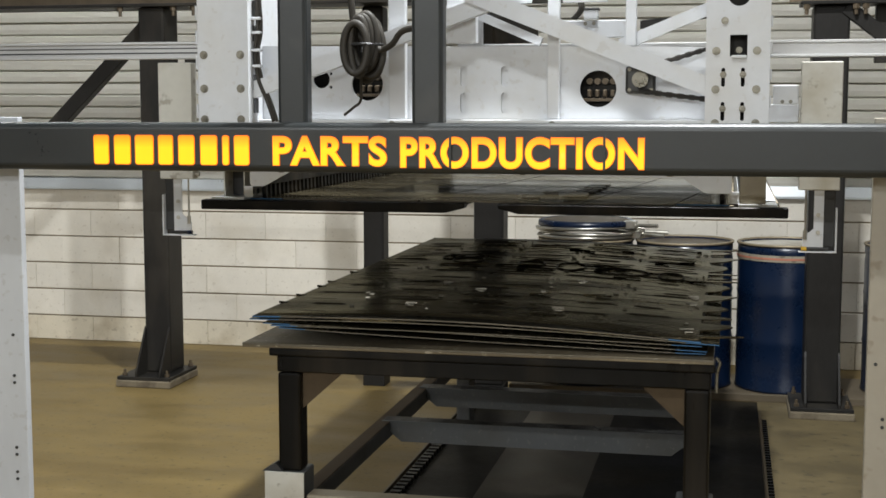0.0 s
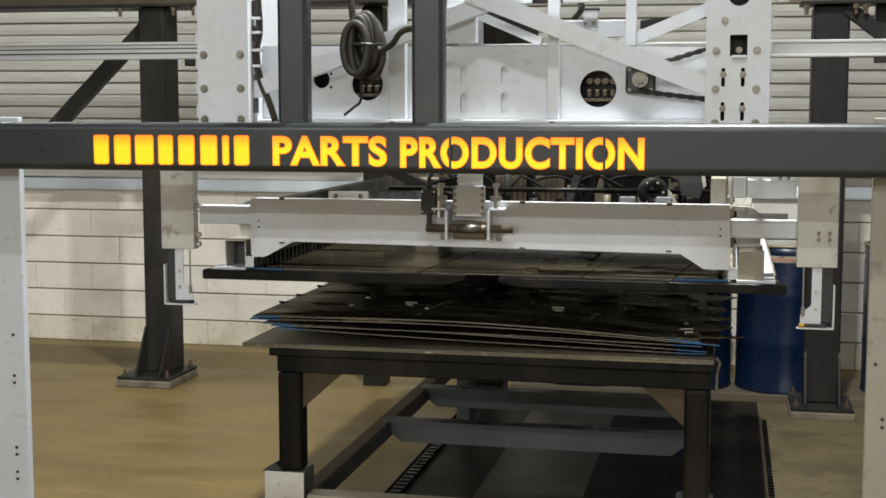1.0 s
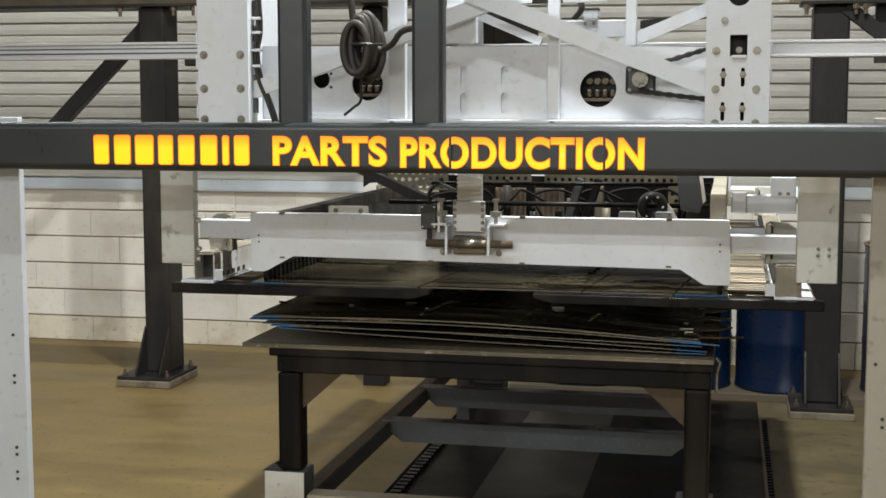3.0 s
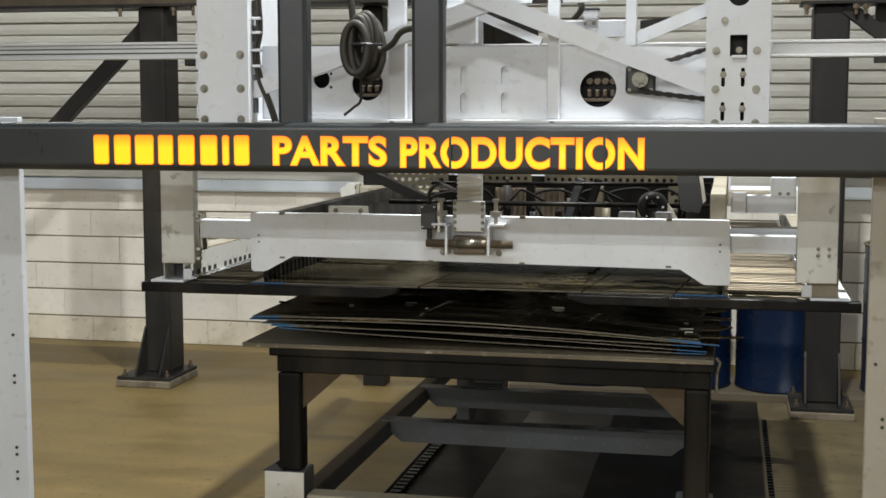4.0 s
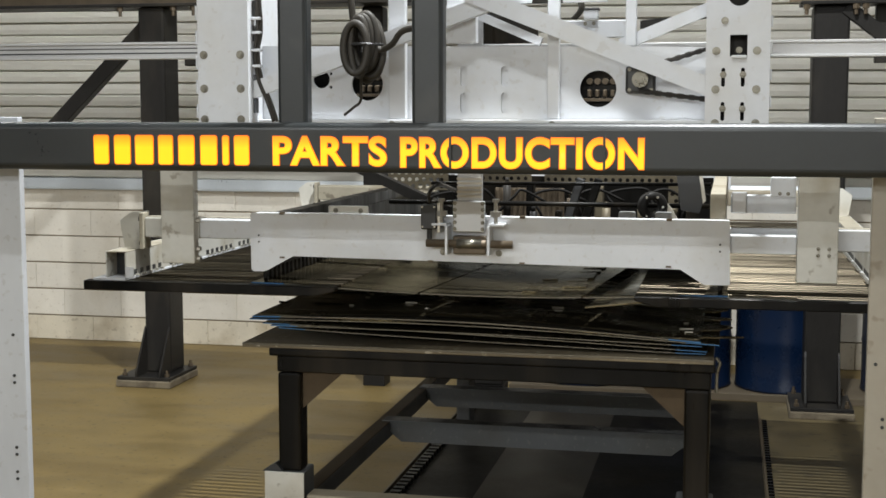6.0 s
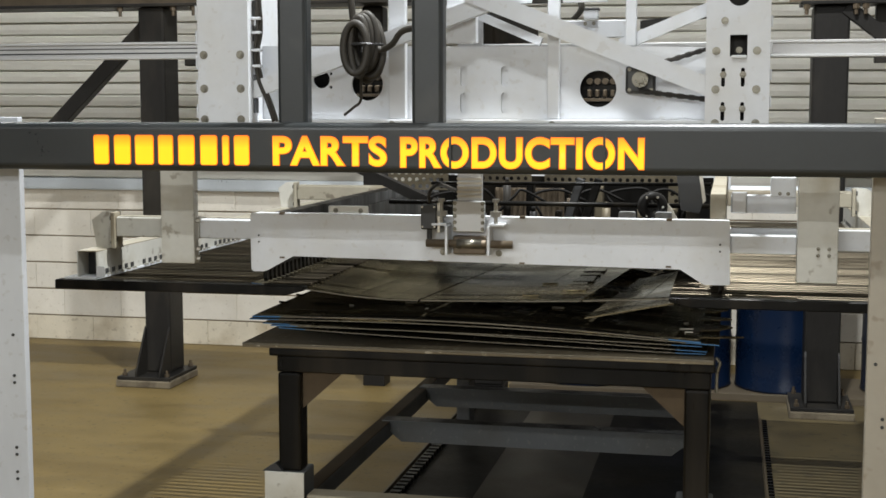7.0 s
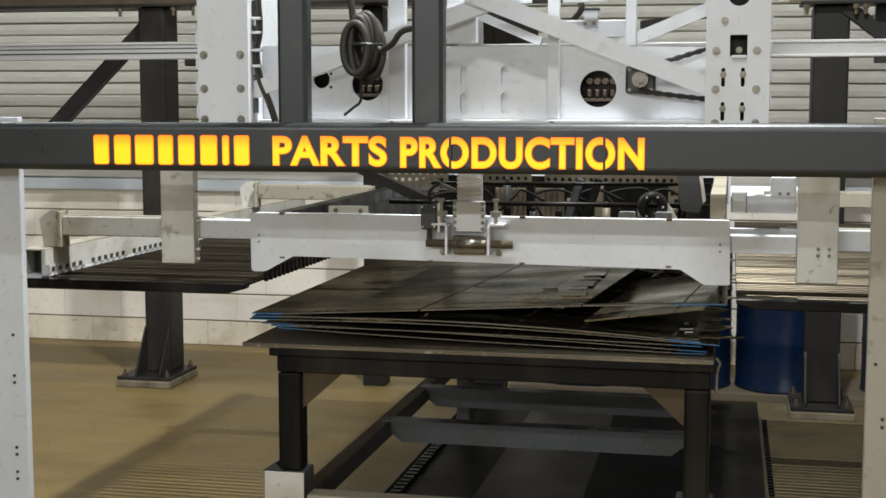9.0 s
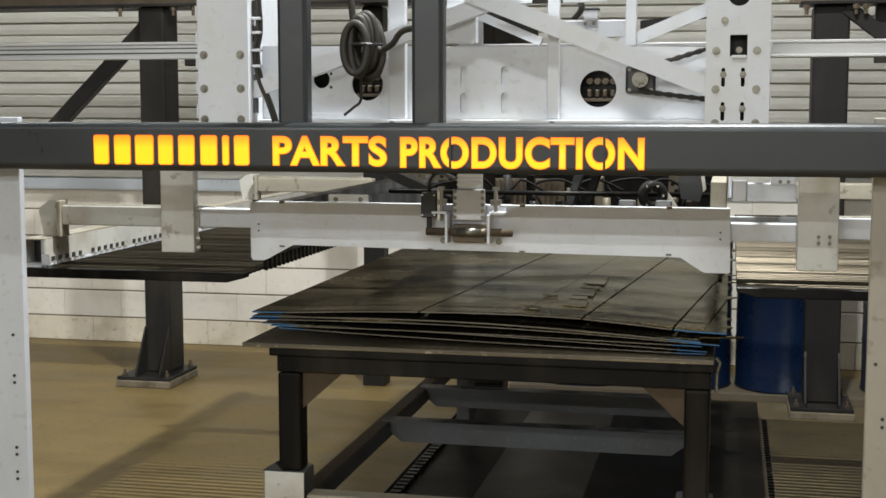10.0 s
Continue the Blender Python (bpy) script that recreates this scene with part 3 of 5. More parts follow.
def build_pile():
    p = thing("sheet_pile", (-0.73, 5.25, 0.986), "pile of dark cut steel sheets with blue edges on the table", "steel sheets")
    def sag(a, b, c):
        return lambda u, v: a * (1 - u) ** 2 + b * math.sin(u * math.pi) + c * u ** 3
    warped_sheet("sheet", -1.39, -0.06, 3.96, 6.55, 0.994, 0.003, sag(0.034, 0.004, 0.0), p)
    warped_sheet("sheet", -1.44, -0.055, 3.95, 6.55, 1.003, 0.003, sag(0.040, 0.016, 0.0), p)
    warped_sheet("sheet", -1.41, -0.07, 3.94, 6.55, 1.016, 0.003, sag(0.022, 0.012, 0.004), p)
    warped_sheet("sheet", -1.478, -0.02, 3.935, 6.56, 1.024, 0.003, sag(0.033, 0.025, 0.002), p)
    # top face darkened so the skeleton's openings look shaded
    warped_sheet("sheet", -1.466, -0.074, 3.93, 6.55, 1.040, 0.004, sag(0.027, 0.024, -0.006), p, face=OILDARK)
    def top(x):
        u = (x + 1.466) / 1.392
        return 1.040 + 0.027 * (1 - u) ** 2 + 0.024 * math.sin(u * math.pi) - 0.006 * u ** 3
    # skeleton left by the cutter: webs round long openings
    rnd = random.Random(4)
    webs = (-1.20, -0.93, -0.64, -0.36, -0.105)
    bm = bmesh.new()
    edges = []
    def loop(pts):
        vs = [bm.verts.new((x, y, 0)) for x, y in pts]
        edges.extend(bm.edges.new((vs[k], vs[(k + 1) % len(vs)])) for k in range(len(vs)))
    loop([(-1.455, 3.95), (-0.08, 3.95), (-0.08, 6.53), (-1.455, 6.53)])
    for a, b in zip(webs, webs[1:]):
        y = 4.03 + rnd.uniform(0, 0.08)
        while y < 6.42:
            near = y < 5.05
            d = rnd.choice((0.007, 0.010, 0.022) if near else (0.018, 0.03, 0.05)) * rnd.uniform(0.8, 1.3)
            x0, x1 = a + rnd.uniform(0.008, 0.04), b - rnd.uniform(0.008, 0.04)
            if rnd.random() < 0.9:
                n = rnd.uniform(0.15, 0.5)
                loop([(x0, y + d * 0.4), (x0 + rnd.uniform(0.01, 0.05), y), (x0 + (x1 - x0) * n, y + d * rnd.uniform(0, 0.25)), (x1 - rnd.uniform(0.01, 0.06), y), (x1, y + d * 0.6), (x1 - rnd.uniform(0.01, 0.04), y + d), (x0 + (x1 - x0) * (1 - n), y + d * rnd.uniform(0.75, 1)), (x0 + 0.02, y + d)])
            y += d + (rnd.uniform(0.05, 0.16) if near else rnd.uniform(0.018, 0.05))
    # short cuts in from the far-side margin
    y = 4.3
    while y < 6.3:
        w = rnd.uniform(0.08, 0.22)
        loop([(-1.445, y), (-1.445 + w, y - 0.004), (-1.44 + w, y + 0.004), (-1.445 + w * 0.5, y + 0.008)])
        y += rnd.uniform(0.12, 0.3)
    r = bmesh.ops.triangle_fill(bm, use_beauty=True, use_dissolve=False, edges=edges)
    fs = [q for q in r["geom"] if isinstance(q, bmesh.types.BMFace)]
    for v in bm.verts:
        v.co.z = top(v.co.x) + 0.0055
    ex = bmesh.ops.extrude_face_region(bm, geom=fs)
    bmesh.ops.translate(bm, vec=(0, 0, -0.004), verts=[q for q in ex["geom"] if isinstance(q, bmesh.types.BMVert)])
    bmesh.ops.recalc_face_normals(bm, faces=bm.faces)
    part("skeleton", bm, SHEET, p, "cut-out skeleton sheet with long openings")
    # slivers and upturned tabs
    for k in range(22):
        x = rnd.choice((-1.0, -0.85, -0.62, -0.4, -0.3, -0.15)) + rnd.uniform(-0.06, 0.06)
        y = 4.0 + 2.4 * rnd.random() ** 0.7
        w = rnd.uniform(0.02, 0.11)
        bm = box(-w / 2, w / 2, -0.005, 0.005, -0.001, 0.002, 0)
        bmesh.ops.transform(bm, matrix=pose(x, y, top(x) + 0.009, rnd.uniform(-35, 35), rnd.uniform(-3, 3), rnd.uniform(-25, 25)), verts=bm.verts)
        part("sliver", bm, SHEET, p)
    # lips of the cuts, bent up by the heat
    y = 4.06
    while y < 6.45:
        for a, b in zip((-1.43,) + webs, webs):
            if rnd.random() < (0.62 if y < 5.1 else 0.8):
                w = (b - a) * rnd.uniform(0.35, 0.95)
                x = rnd.uniform(a, b - w)
                h = rnd.uniform(0.0015, 0.0042)
                lean = rnd.uniform(-0.02, 0.02)
                yy = y + rnd.uniform(-0.03, 0.03)
                bm = bmesh.new()
                pts = []
                for k in range(7):
                    v = k / 6
                    q = x + w * v
                    pts.append((q, yy + lean * v, top(q) + 0.0045, h * min(1.0, 6 * v + 0.15, 6 * (1 - v) + 0.15)))
                lo = [bm.verts.new((q, e, z)) for q, e, z, u in pts]
                hi = [bm.verts.new((q, e + 0.002, z + u)) for q, e, z, u in pts]
                back = [bm.verts.new((q, e + 0.005, z)) for q, e, z, u in pts]
                for k in range(6):
                    bm.faces.new((lo[k], lo[k + 1], hi[k + 1], hi[k]))
                    bm.faces.new((hi[k], hi[k + 1], back[k + 1], back[k]))
                part("cut_lip", bm, OILDARK, p)
        y += rnd.uniform(0.05, 0.12) if y < 5.1 else rnd.uniform(0.04, 0.075)
    # round cut-outs with raised rims
    for x, y, rx, ry in ((-1.08, 5.52, 0.065, 0.10), (-0.80, 5.45, 0.055, 0.10), (-0.63, 5.42, 0.06, 0.12), (-0.42, 5.36, 0.11, 0.10), (-0.22, 5.33, 0.05, 0.12), (-1.16, 5.62, 0.05, 0.08)):
        pts = [(x + rx * math.cos(a), y + ry * math.sin(a), top(x + rx * math.cos(a)) + 0.008) for a in [2 * math.pi * k / 28 for k in range(28)]]
        part("cut_rim", tube_path(pts, 0.0035, 6, None, True), OILDARK, p)
    def tab(x, y, w, d, tilt, turn):
        bm = box(-w / 2, w / 2, -d / 2, d / 2, 0, 0.0015, 0)
        bmesh.ops.transform(bm, matrix=pose(x, y, top(x) + 0.006 + d * 0.42, tilt, 0, turn), verts=bm.verts)
        part("bright_tab", bm, EDGE, p, "bright bent tab")
    for k in range(70):
        x, y = rnd.choice(webs[:4] + (-0.12,)) + rnd.uniform(-0.03, 0.03), 4.1 + 2.3 * rnd.random() ** 0.8
        tab(x, y, rnd.uniform(0.006, 0.022), rnd.uniform(0.003, 0.007), rnd.uniform(60, 88), rnd.uniform(-20, 20))
    for x, y in TABS:
        tab(x, y, 0.040, 0.0055, rnd.uniform(70, 86), rnd.uniform(-8, 8))
        tab(x + 0.008, y - 0.05, 0.024, 0.004, rnd.uniform(70, 86), rnd.uniform(-8, 8))
    for y in (4.2, 4.38, 4.62, 4.75, 5.05):
        bm = box(-0.03, 0.03, -0.004, 0.004, -0.001, 0.003, 0)
        bmesh.ops.transform(bm, matrix=pose(-1.44, y, 1.070, 25, 8, 25), verts=bm.verts)
        part("tab", bm, SHEET, p)
    # comb-like points along one long edge
    y = 3.98
    while y < 6.5:
        w = rnd.choice((0.04, 0.07, 0.14, 0.24)) * rnd.uniform(0.8, 1.2)
        l = rnd.uniform(0.02, 0.075)
        h = rnd.uniform(0.1, 0.9)
        bm = prism([(-0.08, y), (-0.04 + l * 0.4, y + w * h * 0.3), (-0.02 + l, y + w * h), (-0.02 + l * 0.5, y + w * (0.5 + h / 2)), (-0.08, y + w)], "z", 1.0365, 1.0405)
        part("point", bm, SHEET, p)
        y += w + rnd.uniform(0.02, 0.14)
    return p


# ---- near frame with the lit lettering ----
def rounded_beam():
    bm = box(-3.2, 1.4, 3.2, 3.3, 1.556, 1.681, 0)
    bmesh.ops.bevel(bm, geom=bm.edges[:], offset=0.018, segments=5, profile=0.5, affect="EDGES")
    return bm


def build_sign():
    s = thing("sign_gantry", (-0.75, 3.25, 1.556), "dark grey square tube gantry with backlit yellow stencil lettering", "sign beam")
    part("beam", rounded_beam(), GREYPAINT, s)
    for x0, x1 in ((-1.130, -1.052), (-0.780, -0.700)):
        part("upright", box(x0, x1, 3.232, 3.285, 1.670, 3.2, 0.010), GREYPAINT, s)
    def word(text, x0, x1, z0, z1):
        for mt, off, y, name, pad in ((ORANGE, 0.0048, 3.1985, "light_rim", 0.0018), (AMBER, 0.003, 3.1965, "lettering", 0.0)):
            cu = bpy.data.curves.new("lettering", "FONT")
            cu.body, cu.size, cu.extrude, cu.offset = text, 0.1, 0.0, off
            cu.space_character = 1.08
            tmp = new("lettering", cu)
            bpy.context.view_layer.update()
            me = bpy.data.meshes.new_from_object(tmp.evaluated_get(bpy.context.evaluated_depsgraph_get()))
            bpy.data.objects.remove(tmp)
            xs, ys = [v.co.x for v in me.vertices], [v.co.y for v in me.vertices]
            bm = bmesh.new()
            bm.from_mesh(me)
            a, b, c, d = x0 - pad, x1 + pad, z0 - pad, z1 + pad
            for v in bm.verts:
                v.co = Vector((a + (v.co.x - min(xs)) / (max(xs) - min(xs)) * (b - a), y, c + (v.co.y - min(ys)) / (max(ys) - min(ys)) * (d - c)))
            part(name, bm, mt, s, "glowing yellow stencil lettering" if mt is AMBER else "orange light at the letter edges")
    word("PARTS", -1.131, -0.835, 1.5735, 1.647)
    word("PRODUCTION", -0.799, -0.202, 1.5705, 1.646)
    # stencil bridges across the round letters
    for x, z0, z1 in ((-0.673, 1.568, 1.65), (-0.296, 1.568, 1.65)):
        part("bridge", box(x - 0.003, x + 0.003, 3.1935, 3.196, z0, z1, 0), GREYPAINT, s)
    # maker's word as plain glowing blocks
    wpos = ((-1.624, 0.046), (-1.567, 0.050), (-1.509, 0.056), (-1.444, 0.044), (-1.389, 0.048), (-1.329, 0.050), (-1.267, 0.018), (-1.237, 0.044))
    def rounded(x0, x1, z0, z1, r):
        return [(cx + r * math.cos(a0 + k * math.pi / 8), cz + r * math.sin(a0 + k * math.pi / 8)) for cx, cz, a0 in ((x1 - r, z1 - r, 0), (x0 + r, z1 - r, math.pi / 2), (x0 + r, z0 + r, math.pi), (x1 - r, z0 + r, 1.5 * math.pi)) for k in range(5)]
    for x, w in wpos:
        part("light_rim", holed_plate(rounded(x + w * 0.07 - 0.002, x + w * 0.93 + 0.002, 1.572, 1.649, 0.007), [], 3.198, 3.199), ORANGE, s, "orange light at the block edges")
        part("plain_block", holed_plate(rounded(x + w * 0.07, x + w * 0.93, 1.574, 1.647, 0.006), [], 3.1965, 3.1975), AMBER, s, "glowing yellow block")
    return s


def build_posts():
    for x0, x1, m, lab in ((-2.25, -1.908, POSTGREY, "white sheet-metal machine post with small holes"), (0.334, 0.75, SHADEDCREAM, "cream sheet-metal machine post with small holes")):
        p = thing("machine_post", ((x0 + x1) / 2, 3.45, 0), lab, "post", "posts beside the gantry")
        part("cover", box(x0, x1, 3.32, 3.345, 0, 1.694, 0.003), m, p)
        part("stiffener", box(min(x0, x1) + 0.15, min(x0, x1) + 0.19, 3.3455, 3.42, 0, 1.65, 0.002), m, p)
        for z in ((1.09, 0.975, 0.955, 0.77, 0.75, 0.70, 0.68) if x0 < 0 else (1.10, 0.965, 0.945)):
            xx = x1 - 0.035 if x0 < 0 else x0 + 0.02 + (0.02 if z < 1.0 else 0)
            bm = rod((xx, 3.3215, z), (xx, 3.317, z), 0.0045, 8)
            part("hole_plug", bm, BLACKPLASTIC, p)
    return


# ---- fixed lifting portal above ----
def build_portal():
    p = thing("lifting_portal", (-0.72, 3.75, 1.66), "white steel lifting portal with bolted masts and diagonal braces", "portal")
    # masts
    part("mast_plate", box(-1.506, -1.358, 3.62, 3.63, 1.655, 3.0, 0.003), WHITE, p, "white mast plate")
    part("mast_side", prism([(-1.361, 3.62), (-1.352, 3.62), (-1.352, 3.9), (-1.361, 3.9)], "z", 1.655, 3.0), WHITE, p)
    sq = [(0.004, 1.91), (0.049, 1.91), (0.049, 1.854), (0.004, 1.854)]
    outl = [(-0.07, 1.655), (0.096, 1.655), (0.096, 3.0), (-0.07, 3.0)]
    holes = [sq, circle(0.014, 2.015, 0.03)]
    for x in (-0.024, 0.027):
        holes += [slot(x, 1.799, 0.010, 0.05), slot(x, 1.709, 0.010, 0.05)]
    holes = [[(x - 0.012 if i == 0 else x, z) for x, z in h] for i, h in enumerate(holes)]
    part("mast_plate", holed_plate(outl, holes, 3.62, 3.63), WHITE, p, "white mast plate with slots and square opening")
    part("mast_back", box(-0.06, 0.086, 3.67, 3.69, 1.655, 3.0, 0.002), BLACKSTEEL, p)
    part("mast_side", box(-0.0705, -0.062, 3.631, 3.9, 1.655, 3.0, 0.002), WHITE, p)
    part("mast_side", box(0.088, 0.0965, 3.631, 3.9, 1.655, 3.0, 0.002), WHITE, p)
    for x in (-1.486, -1.375):
        for z in (1.870, 1.774, 1.686):
            bolt(x, 3.62, z, 0.011, p)
    for x in (-0.043, 0.062):
        for z in (1.868, 1.767, 1.678):
            bolt(x, 3.62, z, 0.010, p)
    bolt(-0.022, 3.62, 1.947, 0.009, p)
    for x in (-0.024, 0.027):
        for z in (1.806, 1.716):
            bolt(x, 3.62, z, 0.008, p)
    part("hole_lip", box(-0.004, 0.036, 3.612, 3.655, 1.847, 1.857, 0.004), WHITE, p, "rounded lip of the square opening")
    bolt(0.016, 3.669, 1.872, 0.008, p)
    # body plate with openings
    outl = [(-1.36, 1.66), (-0.071, 1.66), (-0.071, 1.885), (-1.36, 1.9)]
    holes = [circle(-1.033, 1.787, 0.047), circle(-0.366, 1.772, 0.051), circle(-1.172, 1.802, 0.026), circle(-1.143, 1.818, 0.005, 10), circle(-1.143, 1.779, 0.005, 10)]
    holes += [slot(x, z, 0.021, 0.058) for x in (-0.748, -0.63) for z in (1.808, 1.733)]
    part("body_plate", holed_plate(outl, holes, 3.74, 3.75), WHITE, p, "white body plate with round openings")
    part("bottom_flange", box(-1.36, -0.071, 3.70, 3.739, 1.656, 1.686, 0.003), WHITE, p)
    for x in (-0.95, -0.49):
        bolt(x, 3.70, 1.671, 0.010, p)
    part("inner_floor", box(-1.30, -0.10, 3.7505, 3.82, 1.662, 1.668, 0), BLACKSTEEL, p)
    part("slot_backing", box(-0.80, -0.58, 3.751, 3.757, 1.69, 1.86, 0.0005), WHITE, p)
    # recess behind the openings: black panel stands for its shade, stops lamp spill
    part("dark_recess_panel", box(-1.30, -0.10, 3.81, 3.82, 1.67, 1.87, 0), BLACKSTEEL, p)
    for cx, cz in ((-1.033, 1.787), (-0.366, 1.772)):
        for k in range(4):
            x = cx - 0.035 + 0.022 * k
            part("terminal", box(x, x + 0.012, 3.785, 3.8095, cz - 0.022, cz - 0.002, 0.003), RUSTY, p)
            part("gland", rod((x + 0.006, 3.8095, cz + 0.022), (x + 0.006, 3.79, cz + 0.022), 0.009, 14), RUSTY, p)
        part("terminal_rail", box(cx - 0.05, cx + 0.05, 3.785, 3.8095, cz - 0.035, cz - 0.026, 0.001), RUSTY, p)
    part("belt_guide", box(-0.81, -0.70, 3.821, 3.8675, 1.69, 1.86, 0.002), BLACKPLASTIC, p)
    part("belt_roller", box(-0.83, -0.68, 3.845, 3.905, 2.90, 2.99, 0.01), WHITE, p)
    for x0, x1 in ((-0.812, -0.7915), (-0.7185, -0.698)):
        part("belt_cheek", box(x0, x1, 3.868, 3.8995, 1.69, 1.86, 0.001), BLACKPLASTIC, p)
    # verticals and diagonals in front of the plate
    part("upright", box(-0.962, -0.912, 3.71, 3.738, 1.687, 3.0, 0.003), WHITE, p)
    part("upright", box(-0.505, -0.472, 3.71, 3.738, 1.687, 2.3, 0.003), WHITE, p)
    def bar(name, a, b, wdt, y0, y1, m=WHITE):
        a, b = Vector((a[0], 0, a[1])), Vector((b[0], 0, b[1]))
        d = (b - a).normalized()
        nrm = Vector((-d.z, 0, d.x)) * wdt / 2
        return part(name, prism([((a + nrm).x, (a + nrm).z), ((b + nrm).x, (b + nrm).z), ((b - nrm).x, (b - nrm).z), ((a - nrm).x, (a - nrm).z)], "y", y0, y1), m, p)
    bar("diagonal", (-1.37, 1.765), (-0.66, 2.01), 0.046, 3.66, 3.695)
    bar("diagonal", (-0.72, 2.035), (-0.05, 1.77), 0.05, 3.655, 3.69)
    bar("diagonal", (-0.31, 1.895), (-0.05, 2.0), 0.035, 3.80, 3.82)
    bar("diagonal", (-0.716, 1.984), (-0.53, 1.904), 0.024, 3.76, 3.78)
    part("upright", box(-0.295, -0.265, 3.78, 3.8, 1.89, 2.2, 0.003), WHITE, p)
    part("back_beam", box(-0.494, -0.285, 3.95, 3.990, 1.926, 1.975, 0.002), WHITE, p)
    bolt(-0.426, 3.95, 1.966, 0.005, p)
    bolt(-0.401, 3.95, 1.966, 0.005, p)
    part("junction_box", box(-0.429, -0.388, 3.93, 3.960, 1.977, 2.004, 0.002), WHITE, p)
    part("junction_lid", box(-0.432, -0.384, 3.925, 3.965, 2.003, 2.01, 0.002), BLACKPLASTIC, p)
    part("cable", tube_path(spline([(-0.453, 3.920, 2.043), (-0.440, 3.920, 2.02), (-0.443, 3.920, 2.0), (-0.462, 3.920, 1.978)], 6), 0.004), RUBBER, p, "", True)
    part("cable", tube_path(spline([(-0.448, 3.924, 2.043), (-0.435, 3.924, 2.02), (-0.438, 3.924, 2.0), (-0.457, 3.924, 1.978)], 6), 0.004), RUBBER, p, "", True)
    part("cable", tube_path(spline([(-0.443, 3.928, 2.043), (-0.430, 3.928, 2.02), (-0.433, 3.928, 2.0), (-0.452, 3.928, 1.978)], 6), 0.004), RUBBER, p, "", True)
    part("cable_carrier", prism([(-0.276, 1.982), (-0.139, 1.997), (-0.08, 2.001), (-0.08, 1.987), (-0.276, 1.958)], "y", 4.1, 4.13), COLPAINT, p, "dark dusty cable carrier")
    part("lower_rail", box(-0.784, -0.073, 4.0, 4.030, 1.897, 1.911, 0.002), ALU, p)
    part("top_plate", box(-0.642, -0.548, 3.7, 3.710, 2.008, 2.03, 0.002), WHITE, p)
    part("top_plate", box(-0.462, -0.338, 3.7, 3.710, 2.008, 2.029, 0.002), WHITE, p)
    part("panel", box(-0.79, -0.705, 3.70, 3.735, 1.9, 2.03, 0.003), WHITE, p)
    # black sheet stands for the dark inside the opening
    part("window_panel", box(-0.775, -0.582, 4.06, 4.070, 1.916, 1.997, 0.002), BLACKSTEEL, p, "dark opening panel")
    # bearing and chain
    part("bearing", box(-0.288, -0.206, 3.71, 3.738, 1.758, 1.834, 0.008), BLACKPLASTIC, p, "black flange bearing")
    bm = rod((-0.247, 3.71, 1.796), (-0.247, 3.69, 1.796), 0.022, 24)
    rod((-0.247, 3.69, 1.796), (-0.247, 3.68, 1.796), 0.011, 12, bm)
    part("bearing_hub", bm, STEELBOLT, p)
    for k, (dx, dz) in enumerate(((-0.03, 0.028), (-0.03, -0.028), (0.03, -0.028))):
        bolt(-0.247 + dx, 3.709, 1.796 + dz, 0.005, p)
    def chain(a, b):
        a, b = Vector(a), Vector(b)
        n = int((b - a).length / 0.014)
        bm = bmesh.new()
        for k in range(n):
            q = a.lerp(b, k / n)
            r2 = a.lerp(b, (k + 1.05) / n)
            rod(q, r2, 0.0075 if k % 2 else 0.0058, 6, bm)
        tagged(part("chain", bm, COLPAINT, p, "greasy drive chain"), kind="stuff")
    chain((-0.25, 3.7, 1.823), (-0.07, 3.7, 1.877))
    chain((-0.25, 3.7, 1.765), (-0.07, 3.7, 1.742))
    for z in (1.98, 1.91, 1.84, 1.77, 1.705):
        part("fold_slot", box(-1.3518, -1.3505, 3.66, 3.70, z, z + 0.045, 0), GREYPAINT, p)
    for z in (1.72, 1.79, 1.86, 1.93, 2.0):
        part("edge_tab", box(0.0967, 0.1015, 3.628, 3.64, z, z + 0.03, 0.001), WHITE, p)
        part("edge_tab", box(-1.512, -1.5065, 3.622, 3.632, z - 0.03, z + 0.01, 0.001), WHITE, p)
    # cable harness beside the first mast
    pts = spline([(-1.345, 3.66, 2.1), (-1.335, 3.66, 1.95), (-1.345, 3.66, 1.88), (-1.335, 3.66, 1.8), (-1.31, 3.66, 1.74), (-1.29, 3.66, 1.68)], 8)
    part("cable", tube_path(pts, 0.006), RUBBER, p, "", True)
    part("cable", tube_path([q + Vector((0.008, 0.005, 0)) for q in pts], 0.005), RUBBER, p, "", True)
    for z in (1.97, 1.93, 1.88, 1.835):
        part("cable_tie", box(-1.355, -1.325, 3.648, 3.674, z, z + 0.008, 0.002), WHITE, p)
    # side rails
    g = thing("guide_rail", (-2.4, 4.05, 1.9), "bright aluminium guide rail held by the portal", "rail", "guide rails")
    part("profile", box(-4.0, -1.45, 4.02, 4.06, 1.876, 1.93, 0.003), ALU, g)
    part("rail_bracket", box(-1.50, -1.45, 3.631, 4.019, 1.885, 1.92, 0.002), WHITE, g)
    part("groove", box(-4.0, -1.45, 4.017, 4.0195, 1.893, 1.897, 0), GREYPAINT, g)
    part("groove", box(-4.0, -1.45, 4.017, 4.0195, 1.908, 1.911, 0), GREYPAINT, g)
    part("lip", box(-4.0, -1.45, 4.008, 4.0195, 1.876, 1.884, 0.001), ALU, g)
    part("lip", box(-4.0, -1.45, 4.008, 4.0195, 1.922, 1.93, 0.001), ALU, g)
    g = thing("guide_rail", (0.6, 4.05, 1.9), "bright aluminium guide rail held by the portal", "rail", "guide rails")
    part("rail_bracket", box(0.055, 0.085, 3.691, 4.019, 1.875, 1.905, 0.002), WHITE, g)
